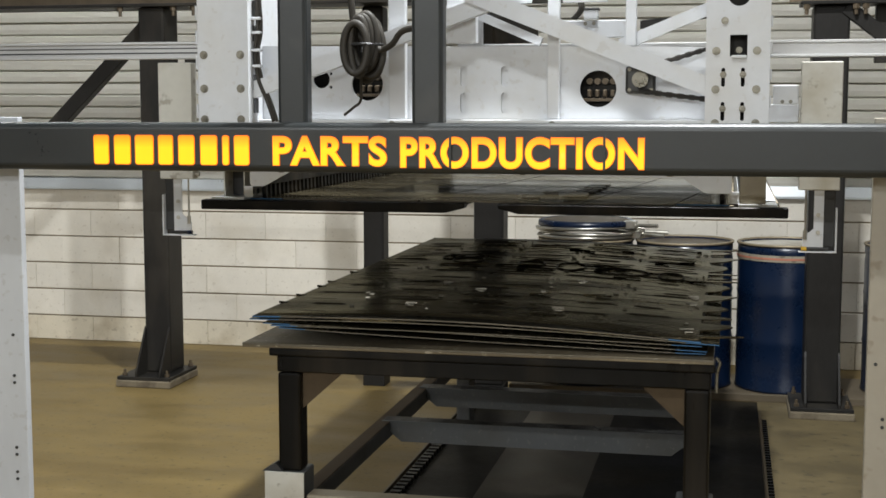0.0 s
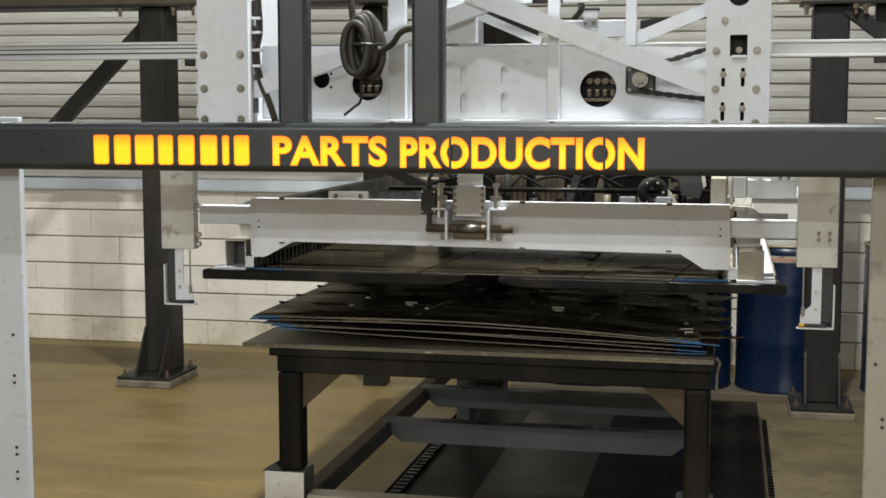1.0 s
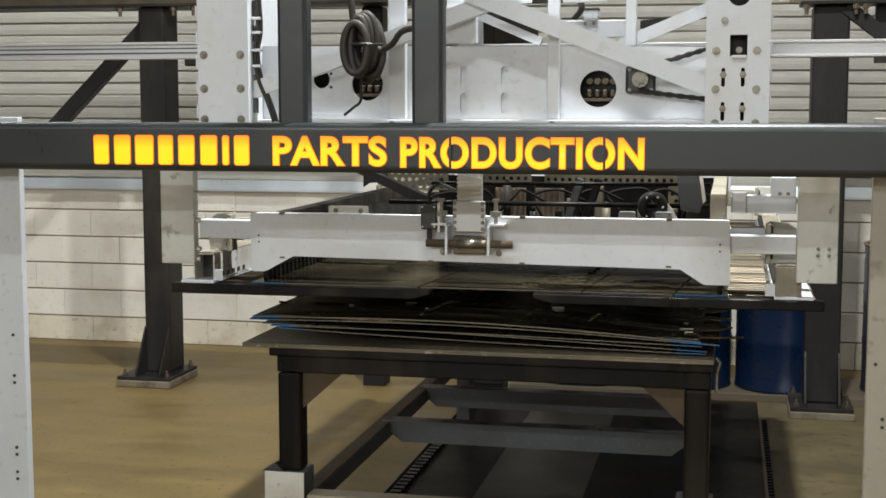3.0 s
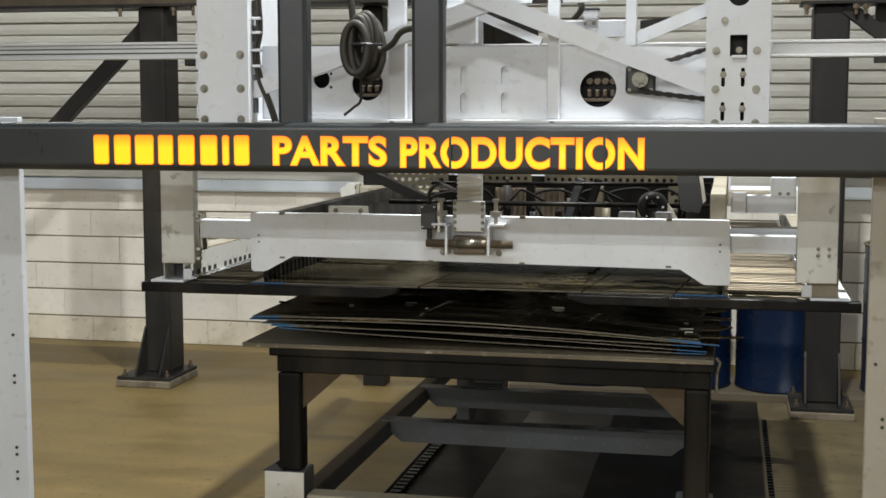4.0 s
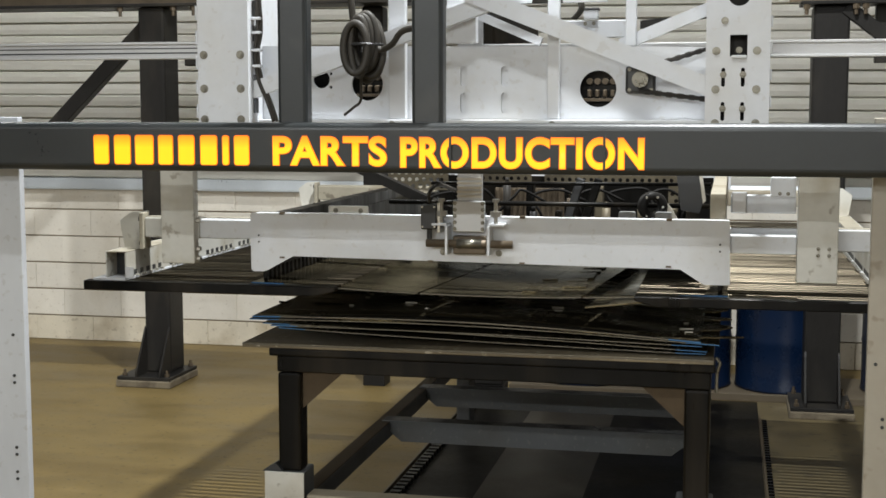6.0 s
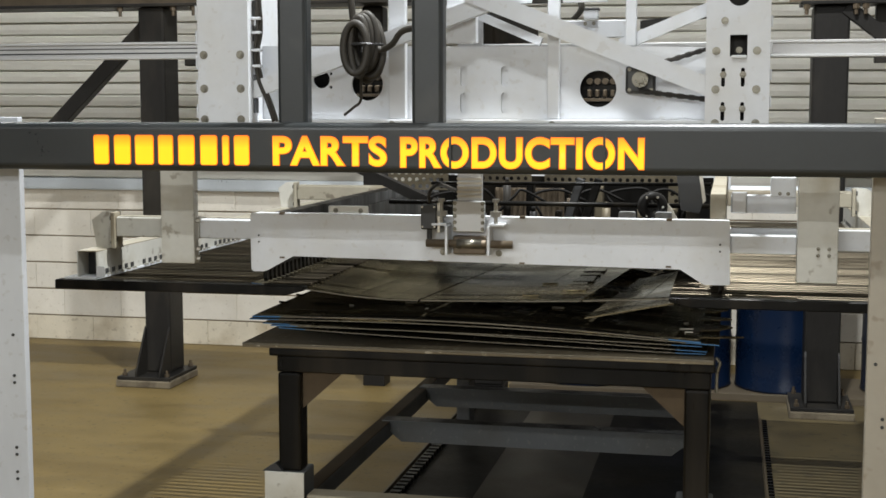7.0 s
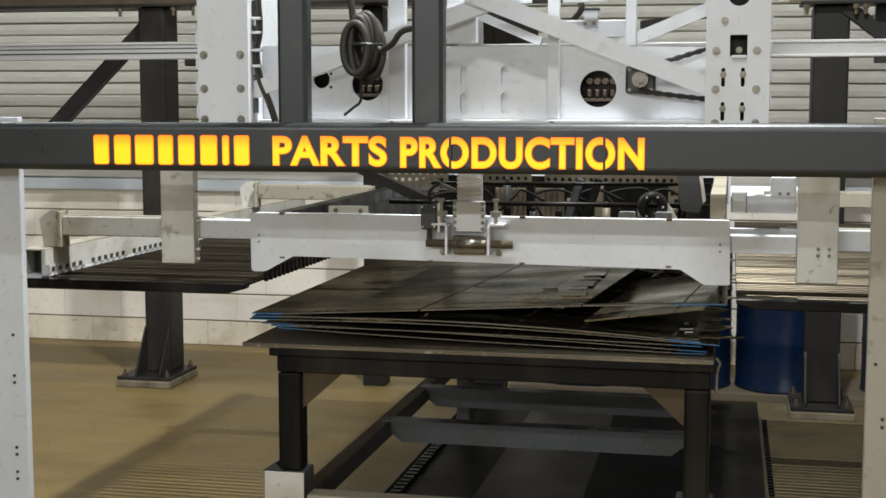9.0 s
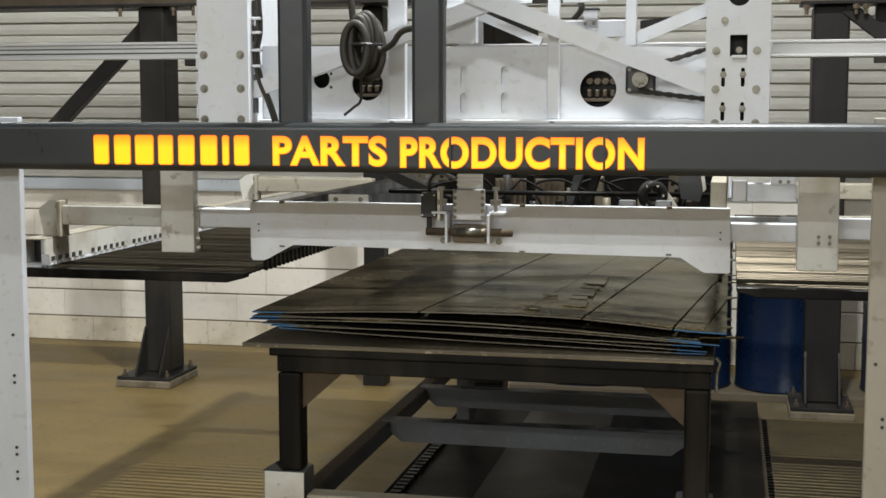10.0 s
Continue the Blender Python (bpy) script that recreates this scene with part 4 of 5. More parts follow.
    part("profile", box(0.05, 2.5, 4.02, 4.06, 1.866, 1.915, 0.003), ALU, g)
    part("lip", box(0.05, 2.5, 4.008, 4.0195, 1.866, 1.874, 0.001), ALU, g)
    part("lip", box(0.05, 2.5, 4.008, 4.0195, 1.907, 1.915, 0.001), ALU, g)
    return p


def build_cable_coil():
    t = thing("cable_coil", (-0.96, 3.45, 1.85), "coiled black cable tied and hanging from the gantry", "cable")
    rnd = random.Random(7)
    for k in range(9):
        cx, cz = -0.958 + rnd.uniform(-0.008, 0.008), 1.883 + rnd.uniform(-0.012, 0.012)
        rx, rz = 0.030 + rnd.uniform(-0.009, 0.009), 0.078 + rnd.uniform(-0.014, 0.010)
        yy = 3.45 + 0.012 * (k - 4)
        pts = [(cx + 0.008 * (k - 4) * 0.35 + rx * math.cos(a), yy, cz + rz * math.sin(a)) for a in [2 * math.pi * i / 28 for i in range(28)]]
        part("loop", tube_path(pts, 0.0098, 8, None, True), RUBBER, t, "", True)
    part("tail", tube_path(spline([(-0.915, 3.42, 1.872), (-0.90, 3.42, 1.872), (-0.87, 3.4, 1.885), (-0.84, 3.38, 1.915), (-0.79, 3.36, 1.925)], 8), 0.0085), RUBBER, t, "", True)
    part("tail", tube_path(spline([(-1.06, 3.281, 2.34), (-1.03, 3.36, 2.28), (-1.0, 3.45, 2.1), (-0.995, 3.45, 1.99), (-0.985, 3.45, 1.93), (-0.95, 3.44, 1.88)], 8), 0.009), RUBBER, t, "", True)
    part("tie", tube_path([(-0.952 + 0.042 * math.cos(a), 3.45 + 0.06 * math.sin(a), 1.885) for a in [2 * math.pi * i / 20 for i in range(20)]], 0.004, 6, None, True), BLACKPLASTIC, t)
    part("hanger", tube_path(spline([(-0.97, 3.45, 1.80), (-0.985, 3.5, 1.74), (-1.02, 3.55, 1.72), (-1.06, 3.6, 1.70)], 6), 0.004), RUBBER, t)


# ---- lift frame, drawn in its lowered position ----
def build_lift():
    f = thing("lift_frame", (-0.725, 5.3, 1.21), "white lift frame with hanging end tubes carrying the rakes", "lift frame")
    top = 1.396
    outl = [(-1.449, top), (0.002, top), (0.006, 1.212), (0.0, 1.209), (-0.066, 1.209), (-0.075, 1.213), (-0.136, 1.252), (-1.315, 1.264), (-1.40, 1.218), (-1.412, 1.214), (-1.445, 1.214), (-1.452, 1.222), (-1.453, top - 0.006)]
    part("front_crossbeam", prism(outl, "y", 3.89, 3.90), WHITE, f, "white folded front plate")
    part("crossbeam_back", prism([(-1.44, top - 0.01), (-0.01, top - 0.01), (-0.01, 1.275), (-1.44, 1.285)], "y", 3.94, 3.95), WHITE, f)
    part("crossbeam_top", box(-1.445, 0.0, 3.9005, 3.95, top - 0.006, top - 0.001, 0.001), WHITE, f)
    for x in (-1.425, -0.024):
        for z in (1.327, 1.307):
            part("rivet", rod((x, 3.8895, z), (x, 3.886, z), 0.003, 8), BLACKPLASTIC, f)
    for x in (-1.35, -0.88, -0.60, -0.17):
        part("notch", box(x - 0.008, x + 0.008, 3.887, 3.8995, top - 0.004, top + 0.004, 0.001), RUSTY, f)
        part("notch", box(x - 0.008, x + 0.008, 3.887, 3.8895, 1.257, 1.262, 0), RUSTY, f)
    # tongue, pin and switch in the middle
    c = -0.755
    part("tongue", box(c - 0.037, c + 0.037, 3.865, 3.885, 1.355, 2.95, 0.003), ALU, f, "bright steel belt clamp tongue")
    for k in range(5):
        part("belt_rib", box(c - 0.038, c + 0.038, 3.861, 3.8645, 1.455 + 0.013 * k, 1.462 + 0.013 * k, 0.001), CREAM, f)
    part("clamp_plate", box(c - 0.048, c + 0.048, 3.852, 3.8645, 1.352, 1.445, 0.003), ALU, f)
    for s in (-1, 1):
        for k in range(5):
            bolt(c + s * 0.042, 3.852, 1.362 + 0.019 * k, 0.0055, f)
    part("pin", rod((c - 0.128, 3.85, 1.318), (c + 0.132, 3.85, 1.318), 0.012, 20), RUSTY, f, "steel pivot pin", True)
    part("pin_sleeve", rod((c - 0.035, 3.85, 1.318), (c + 0.04, 3.85, 1.318), 0.0135, 20), STEELBOLT, f, "", True)
    part("saddle", box(c - 0.05, c + 0.05, 3.862, 3.888, 1.285, 1.34, 0.004), RUSTY, f)
    for s in (-1, 1):
        x = c + s * 0.063
        part("pin_lug", box(x - 0.004, x + 0.004, 3.825, 3.889, 1.285, 1.372, 0.002), WHITE, f)
        part("lug_foot", box(min(x, x + s * 0.045), max(x, x + s * 0.045), 3.83, 3.889, 1.3725, 1.379, 0.001), WHITE, f)
        bolt(c + s * 0.085, 3.888, 1.288, 0.009, f)
        bm = rod((c + s * 0.082, 3.85, 1.379), (c + s * 0.082, 3.85, 1.45), 0.006, 10)
        rod((c + s * 0.082, 3.85, 1.40), (c + s * 0.082, 3.85, 1.415), 0.018, 6, bm)
        rod((c + s * 0.082, 3.85, 1.443), (c + s * 0.082, 3.85, 1.452), 0.011, 6, bm)
        part("adjusting_bolt", bm, BARE, f)
    part("limit_switch", box(c - 0.142, c - 0.095, 3.835, 3.875, 1.36, 1.435, 0.004), BLACKPLASTIC, f, "black limit switch box")
    part("switch_bracket", box(c - 0.094, c - 0.083, 3.84, 3.885, 1.35, 1.44, 0.002), BARE, f)
    part("switch_plunger", rod((c - 0.12, 3.855, 1.36), (c - 0.12, 3.855, 1.33), 0.008, 10), BLACKPLASTIC, f)
    for dx in (-0.137, -0.1):
        for dz in (1.368, 1.427):
            part("screw", rod((c + dx, 3.8355, dz), (c + dx, 3.832, dz), 0.003, 8), BARE, f)
    part("switch_cable", tube_path(spline([(c - 0.12, 3.855, 1.435), (c - 0.12, 3.86, 1.47), (c - 0.1, 3.9, 1.49), (c - 0.06, 3.95, 1.47)], 6), 0.006), RUBBER, f, "", True)
    # hanging end tubes
    for x0, x1, zb in ((-1.744, -1.634, 1.234), (0.19, 0.302, 1.223)):
        part("end_tube", box(x0, x1, 3.875, 3.915, zb, zb + 0.36, 0.003), SOILED, f, "pale soiled hanging end tube")
    for x, z in ((0.248, 1.322), (0.278, 1.322), (0.248, 1.303), (0.278, 1.303)):
        bolt(x, 3.875, z, 0.0048, f)

    for z in (1.37, 1.28, 1.25):
        part("bolt", rod((-1.6335, 3.895, z), (-1.62, 3.895, z), 0.008, 6), BARE, f)
    # side arms
    part("side_arm", box(-1.6335, -1.45, 3.92, 3.97, 1.311, 1.37, 0.003), WHITE, f)
    part("side_arm", box(0.004, 0.19, 3.92, 3.97, 1.299, 1.352, 0.003), WHITE, f)
    part("upper_arm", box(0.004, 0.19, 3.99, 4.03, 1.412, 1.465, 0.003), WHITE, f)
    part("arm_motor", box(0.006, 0.05, 3.975, 3.989, 1.412, 1.475, 0.004), ALU, f)
    part("upper_plate", box(0.115, 0.187, 3.96, 3.97, 1.463, 1.52, 0.003), WHITE, f)
    for x in (0.142, 0.165):
        bolt(x, 3.96, 1.472, 0.005, f)
    # long side beams and rear crossbeam
    part("side_beam", box(-1.445, -1.395, 3.951, 6.75, 1.34, 1.385, 0.003), BLACKSTEEL, f, "dark side beam")
    part("side_beam", box(-0.055, -0.01, 3.951, 6.75, 1.34, 1.47, 0.003), GRUBBY, f)
    part("rear_crossbeam", box(-1.449, 0.004, 6.75, 6.77, 1.25, 1.396, 0.003), WHITE, f)
    part("slide_rail", box(-1.62, -0.9, 4.046, 4.064, 1.305, 1.362, 0.002), WHITE, f)
    part("slide_rail", box(-0.55, 0.17, 4.046, 4.064, 1.305, 1.362, 0.002), WHITE, f)
    # strippers between the tines
    for xa, sd in ((-1.44, 1), (-0.012, -1)):
        part("stripper_bar", box(min(xa, xa + 0.02 * sd), max(xa, xa + 0.02 * sd), 3.951, 6.75, 1.215, 1.34, 0.002), BLACKSTEEL, f, "dark stripper bar")
        bm = bmesh.new()
        for k in range(66):
            y = 3.955 + 0.0415 * k
            prism([(y, 1.2145), (y + 0.016, 1.2145), (y + 0.020, 1.182), (y + 0.008, 1.173), (y, 1.186)], "x", xa + 0.004 * sd, xa + 0.016 * sd, bm)
        tagged(part("stripper_teeth", bm, BLACKSTEEL, f, "row of dark stripper teeth"), kind="stuff")
    # machinery inside
    part("brace", prism([(-1.36, 1.545), (-1.30, 1.545), (-0.93, 1.385), (-1.02, 1.385)], "y", 4.42, 4.47), COLPAINT, f, "worn diagonal brace")
    part("guide_plate", box(-1.22, -1.09, 3.952, 3.96, 1.386, 1.418, 0.004), BARE, f)
    for x in (-1.195, -1.115):
        bolt(x, 3.952, 1.403, 0.007, f)
    part("cross_shaft", rod((-1.10, 4.25, 1.412), (-0.06, 4.25, 1.412), 0.008, 12), BLACKSTEEL, f, "", True)
    part("cross_shaft", rod((-0.98, 4.35, 1.47), (-0.06, 4.35, 1.475), 0.006, 10), BLACKSTEEL, f, "", True)
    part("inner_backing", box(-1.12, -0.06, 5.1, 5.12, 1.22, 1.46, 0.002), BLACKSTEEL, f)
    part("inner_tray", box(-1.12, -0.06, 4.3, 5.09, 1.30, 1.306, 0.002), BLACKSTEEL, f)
    rnd = random.Random(11)
    for k in range(24):
        x = -1.07 + 0.041 * k + rnd.uniform(-0.012, 0.012)
        h = rnd.uniform(0.06, 0.15)
        y = rnd.uniform(4.32, 4.7)
        m = rnd.choice((BLACKSTEEL, RUSTY, HOSE, BLACKSTEEL, PERF, COLPAINT))
        if k % 3 == 0:
            part("valve_block", box(x, x + rnd.uniform(0.02, 0.05), y, y + 0.06, 1.307, 1.307 + h, 0.005), m, f)
        elif k % 3 == 1:
            bm = rod((x, y, 1.307), (x, y, 1.307 + h), 0.014, 14)
            rod((x, y, 1.307 + h), (x, y, 1.307 + h + 0.02), 0.007, 10, bm)
            part("air_cylinder", bm, m, f, "", True)
        else:
            q = [(x, y, 1.31), (x + rnd.uniform(-0.03, 0.03), y - 0.03, 1.36), (x + rnd.uniform(-0.05, 0.05), y - 0.02, 1.42), (x + rnd.uniform(0.02, 0.1), y, 1.44), (x + rnd.uniform(0.06, 0.14), y + 0.02, 1.40)]
            part("air_hose", tube_path(spline(q, 6), 0.005), HOSE, f, "", True)
    part("ribbed_panel", box(-0.86, -0.60, 4.9, 4.91, 1.31, 1.425, 0.002), RUSTY, f, "brown ribbed panel")
    for k in range(12):
        x = -0.855 + 0.021 * k
        part("panel_rib", box(x, x + 0.009, 4.89, 4.8995, 1.315, 1.42, 0.002), RUSTY, f)
    for x, m in ((-0.55, BLACKPLASTIC), (-0.49, BLACKSTEEL)):
        bm = box(-0.014, 0.014, 0, 0.03, 0, 0.18, 0.004)
        bmesh.ops.transform(bm, matrix=pose(x, 4.5, 1.31, 0, 18, 0), verts=bm.verts)
        part("lever", bm, m, f)
    bm = lathe(0, 0, 0, [(0.022, -0.02), (0.042, -0.02), (0.046, -0.012), (0.046, 0.012), (0.042, 0.02), (0.022, 0.02)], 28, None, True)
    bmesh.ops.transform(bm, matrix=pose(-0.236, 4.2, 1.413, 90, 0, 20), verts=bm.verts)
    part("pulley", bm, COLPAINT, f, "worn steel pulley", True)
    for a in range(6):
        an = a * math.pi / 3
        part("pulley_screw", rod((-0.236 + 0.034 * math.cos(an), 4.182, 1.413 + 0.034 * math.sin(an)), (-0.236 + 0.034 * math.cos(an), 4.172, 1.413 + 0.034 * math.sin(an)), 0.004, 6), BARE, f)
    part("pulley_foot", prism([(-0.235, 1.37), (-0.20, 1.43), (-0.18, 1.41), (-0.12, 1.31), (-0.29, 1.31)], "y", 4.215, 4.225), CREAM, f)
    for x in (-0.33, -0.22):
        part("clamp_block", box(x, x + 0.05, 4.05, 4.09, 1.36, 1.405, 0.005), ALU, f)
    part("hose_guard", prism([(-0.17, 1.60), (-0.105, 1.60), (-0.08, 1.43), (-0.09, 1.40), (-0.145, 1.41)], "y", 4.1, 4.16), BLACKPLASTIC, f, "black hose guard")
    part("guard_edge", prism([(-0.104, 1.60), (-0.096, 1.60), (-0.07, 1.44), (-0.079, 1.43)], "y", 4.098, 4.12), BARE, f)
    # perforated panels
    def perforated(x0, x1, z0, z1, y):
        n = int((x1 - x0) / 0.026)
        m = max(1, int((z1 - z0) / 0.024))
        hs = [circle(x0 + 0.014 + 0.026 * i + (0.013 if j % 2 else 0) * (1 if i < n - 1 else 0), z0 + 0.013 + 0.024 * j, 0.0075, 8) for i in range(n) for j in range(m)]
        part("perforated_panel", holed_plate([(x0, z0), (x1, z0), (x1, z1), (x0, z1)], hs, y, y + 0.003), PERF, f, "tan perforated panel")
    perforated(-1.20, -0.98, 1.43, 1.55, 4.62)
    perforated(-0.97, -0.70, 1.455, 1.55, 4.75)
    perforated(-0.66, -0.12, 1.45, 1.55, 4.8)
    perforated(-0.21, -0.13, 1.36, 1.45, 4.7)
    return f


def build_feeler(x, zb, side, f):
    """Height feeler that hangs below an end tube; drawn extended."""
    t = new("height_feeler")
    t.parent = f
    t.location = Vector((x, 3.895, zb)) - base_of(f)
    tagged(t, "bracketed height feeler with rod and small lamp")
    s = side
    part("channel", box(x - 0.03 * s - 0.017, x - 0.03 * s + 0.017, 3.895, 3.908, zb - 0.16, zb + 0.1, 0.002), BLACKPLASTIC, t)
    part("plate", prism([(x - 0.015 * s, zb + 0.1), (x + 0.012 * s, zb + 0.1), (x + 0.012 * s, zb - 0.11), (x + 0.042 * s, zb - 0.135), (x + 0.042 * s, zb - 0.165), (x - 0.015 * s, zb - 0.165)], "y", 3.886, 3.890), WHITE, t)
    for dz in (-0.07, -0.12):
        part("screw", rod((x, 3.8855, zb + dz), (x, 3.882, zb + dz), 0.006, 8), BARE, t)
    part("rod", rod((x + 0.035 * s, 3.886, zb + 0.1), (x + 0.035 * s, 3.886, zb - 0.13), 0.003, 8), BARE, t)
    part("rod_end", rod((x + 0.035 * s, 3.886, zb - 0.115), (x + 0.035 * s, 3.886, zb - 0.14), 0.006, 8), BARE, t)
    part("foot", box(x - 0.052, x + 0.052, 3.88, 3.905, zb - 0.178, zb - 0.174, 0.001), WHITE, t)
    part("guard", box(min(x - 0.052 * s, x - 0.047 * s), max(x - 0.052 * s, x - 0.047 * s), 3.88, 3.905, zb - 0.1735, zb - 0.05, 0.001), WHITE, t)
    part("probe", rod((x - 0.03 * s, 3.886, zb - 0.167), (x + 0.03 * s, 3.886, zb - 0.167), 0.005, 8), BLACKPLASTIC, t)
    part("probe_tip", rod((x + 0.03 * s, 3.886, zb - 0.167), (x + 0.045 * s, 3.886, zb - 0.167), 0.006, 8), BLUE if s > 0 else YELLOW, t, "blue probe tip" if s > 0 else "amber probe tip")
    return t


MID = -0.7255


def build_rake(side):
    """One rake with its tines; side -1 goes out to low x. Drawn closed and lowered."""
    def X(v):
        return MID + side * v
    def bx(a, b, *r):
        return box(min(X(a), X(b)), max(X(a), X(b)), *r)
    t = thing("rake", (X(0.45), 5.3, 1.148), "dark steel rake of parallel tines on a white carriage beam", "rake", "pair of rakes")
    out = 0.89
    n = 67
    me = None
    for k in range(n):
        y = 3.89
        if k == 0:
            part("front_bar", prism([(X(0.05), 1.156), (X(0.11), 1.140), (X(out), 1.140), (X(out), 1.170), (X(0.05), 1.170)], "y", y, y + 0.045, None, 0.003), BLACKSTEEL, t, "heavy dark front bar")
            continue
        if me is None:
            ob = part("tine", prism([(X(0.05), 1.163), (X(0.10), 1.152), (X(out - 0.02), 1.152), (X(out - 0.02), 1.170), (X(0.05), 1.170)], "y", 3.902, 3.921, None, 0.0018), TINE, t)
            me = ob.data
        else:
            ob = new("tine", me)
            ob.parent = t
        ob.location = (0, 0.0415 * k, 0)
    part("base_strip", bx(out - 0.14, out - 0.03, 3.9, 6.66, 1.1705, 1.178, 0.001), WHITE, t)
    # open C profile carriage beam
    w = 0.004
    a, b, z0, z1 = out - 0.135, out - 0.065, 1.1785, 1.262
    part("carriage_web", bx(b - w, b, 3.92, 6.66, z0, z1, 0.001), SOILED, t)
    part("carriage_top", bx(a, b - w - 0.0005, 3.92, 6.66, z1 - w, z1, 0.001), GRUBBY, t)
    part("carriage_side", bx(a, a + w, 3.92, 6.66, z0, z1 - w - 0.0005, 0.001), SOILED, t)
    # black filler stands for the shade inside the open profile
    part("shade_core", bx(a + w + 0.001, b - w - 0.001, 3.99, 6.65, z0 + 0.001, z1 - w - 0.002, 0), BLACKPLASTIC, t)
    if side > 0:
        part("end_cap", bx(a - 0.002, b + 0.002, 3.912, 3.919, z0, z1 + 0.002, 0.002), WORNCREAM, t, "closed pale end cap")
    part("end_angle", bx(a - 0.03, a - 0.002, 3.91, 3.914, z0, z0 + 0.035, 0.001), WHITE, t)
    bm = bmesh.new()
    bm2 = bmesh.new()
    for k in range(57):
        y = 3.93 + 0.047 * k
        if k % 7 == 6:
            continue
        bx(a - 0.002, a - 0.0005, y, y + 0.022, z0 + 0.004, z0 + 0.02, 0, bm)
        bx(a - 0.016, a - 0.004, y + 0.005, y + 0.016, z0, z0 + 0.006, 0, bm2)
    tagged(part("slots", bm, BLACKPLASTIC, t, "row of dark slots"), kind="stuff")
    tagged(part("studs", bm2, BARE, t, "row of small studs"), kind="stuff")
    # bracket and arm
    for yb in (4.04, 5.9):
        br = part("bracket", prism([(X(out - 0.075), z1), (X(out - 0.06), z1 + 0.09), (X(out - 0.10), z1 + 0.118), (X(out - 0.155), z1 + 0.122), (X(out - 0.16), z1)], "y", yb, yb + 0.02), SOILED, t, "pale cast bracket")
        part("bracket_web", bx(out - 0.165, out - 0.15, yb - 0.05, yb - 0.001, z1 + 0.001, z1 + 0.12, 0.003), GRUBBY, t)
        part("arm", bx(out - 0.72, out - 0.166, yb - 0.04, yb + 0.01, z1 + 0.04, z1 + 0.105, 0.004), (SOILED if side < 0 else WHITE) if yb < 5 else GRUBBY, t)
        part("arm_dust", bx(out - 0.70, out - 0.17, yb - 0.036, yb + 0.006, z1 + 0.1055, z1 + 0.108, 0.001), GRUBBY, t, "tan dust on top of the arm")
        part("bracket_bolt", rod((X(out - 0.157), yb - 0.03, z1 + 0.10), (X(out - 0.143), yb - 0.03, z1 + 0.10), 0.010, 8), BLACKPLASTIC, t)
        part("bracket_bolt", rod((X(out - 0.157), yb - 0.03, z1 + 0.02), (X(out - 0.143), yb - 0.03, z1 + 0.02), 0.008, 8), BLACKPLASTIC, t)
    return t


# ---- the carried sheet, in rigid pieces ----
KNOTS = (-1.467, -1.06, -0.70, -0.42, 0.0)  # where the sag is given
STRIPS = (-1.74, -1.60, -1.467, -1.36, -1.25, -1.14, -1.03, -0.925, -0.82, -0.72, -0.62, -0.52, -0.425, -0.29, -0.155, -0.07, 0.0)
SKEW = 0.10  # the cut lines run aslant across the sheet
Y0, YR, Y1, Y2 = 3.93, 3.957, 4.95, 6.56  # front, back of the front rim, cross cut, back


def clipped(pts, lo, hi):
    """An outline cut off at two values of x."""
    for lim, sg in ((lo, 1), (hi, -1)):
        out = []
        for (ax, ay), (bx, by) in zip(pts, pts[1:] + pts[:1]):
            ina, inb = (ax - lim) * sg >= 0, (bx - lim) * sg >= 0
            if ina:
                out.append((ax, ay))
            if ina != inb:
                k = (lim - ax) / (bx - ax)
                out.append((lim, ay + (by - ay) * k))
        pts = out
    return pts


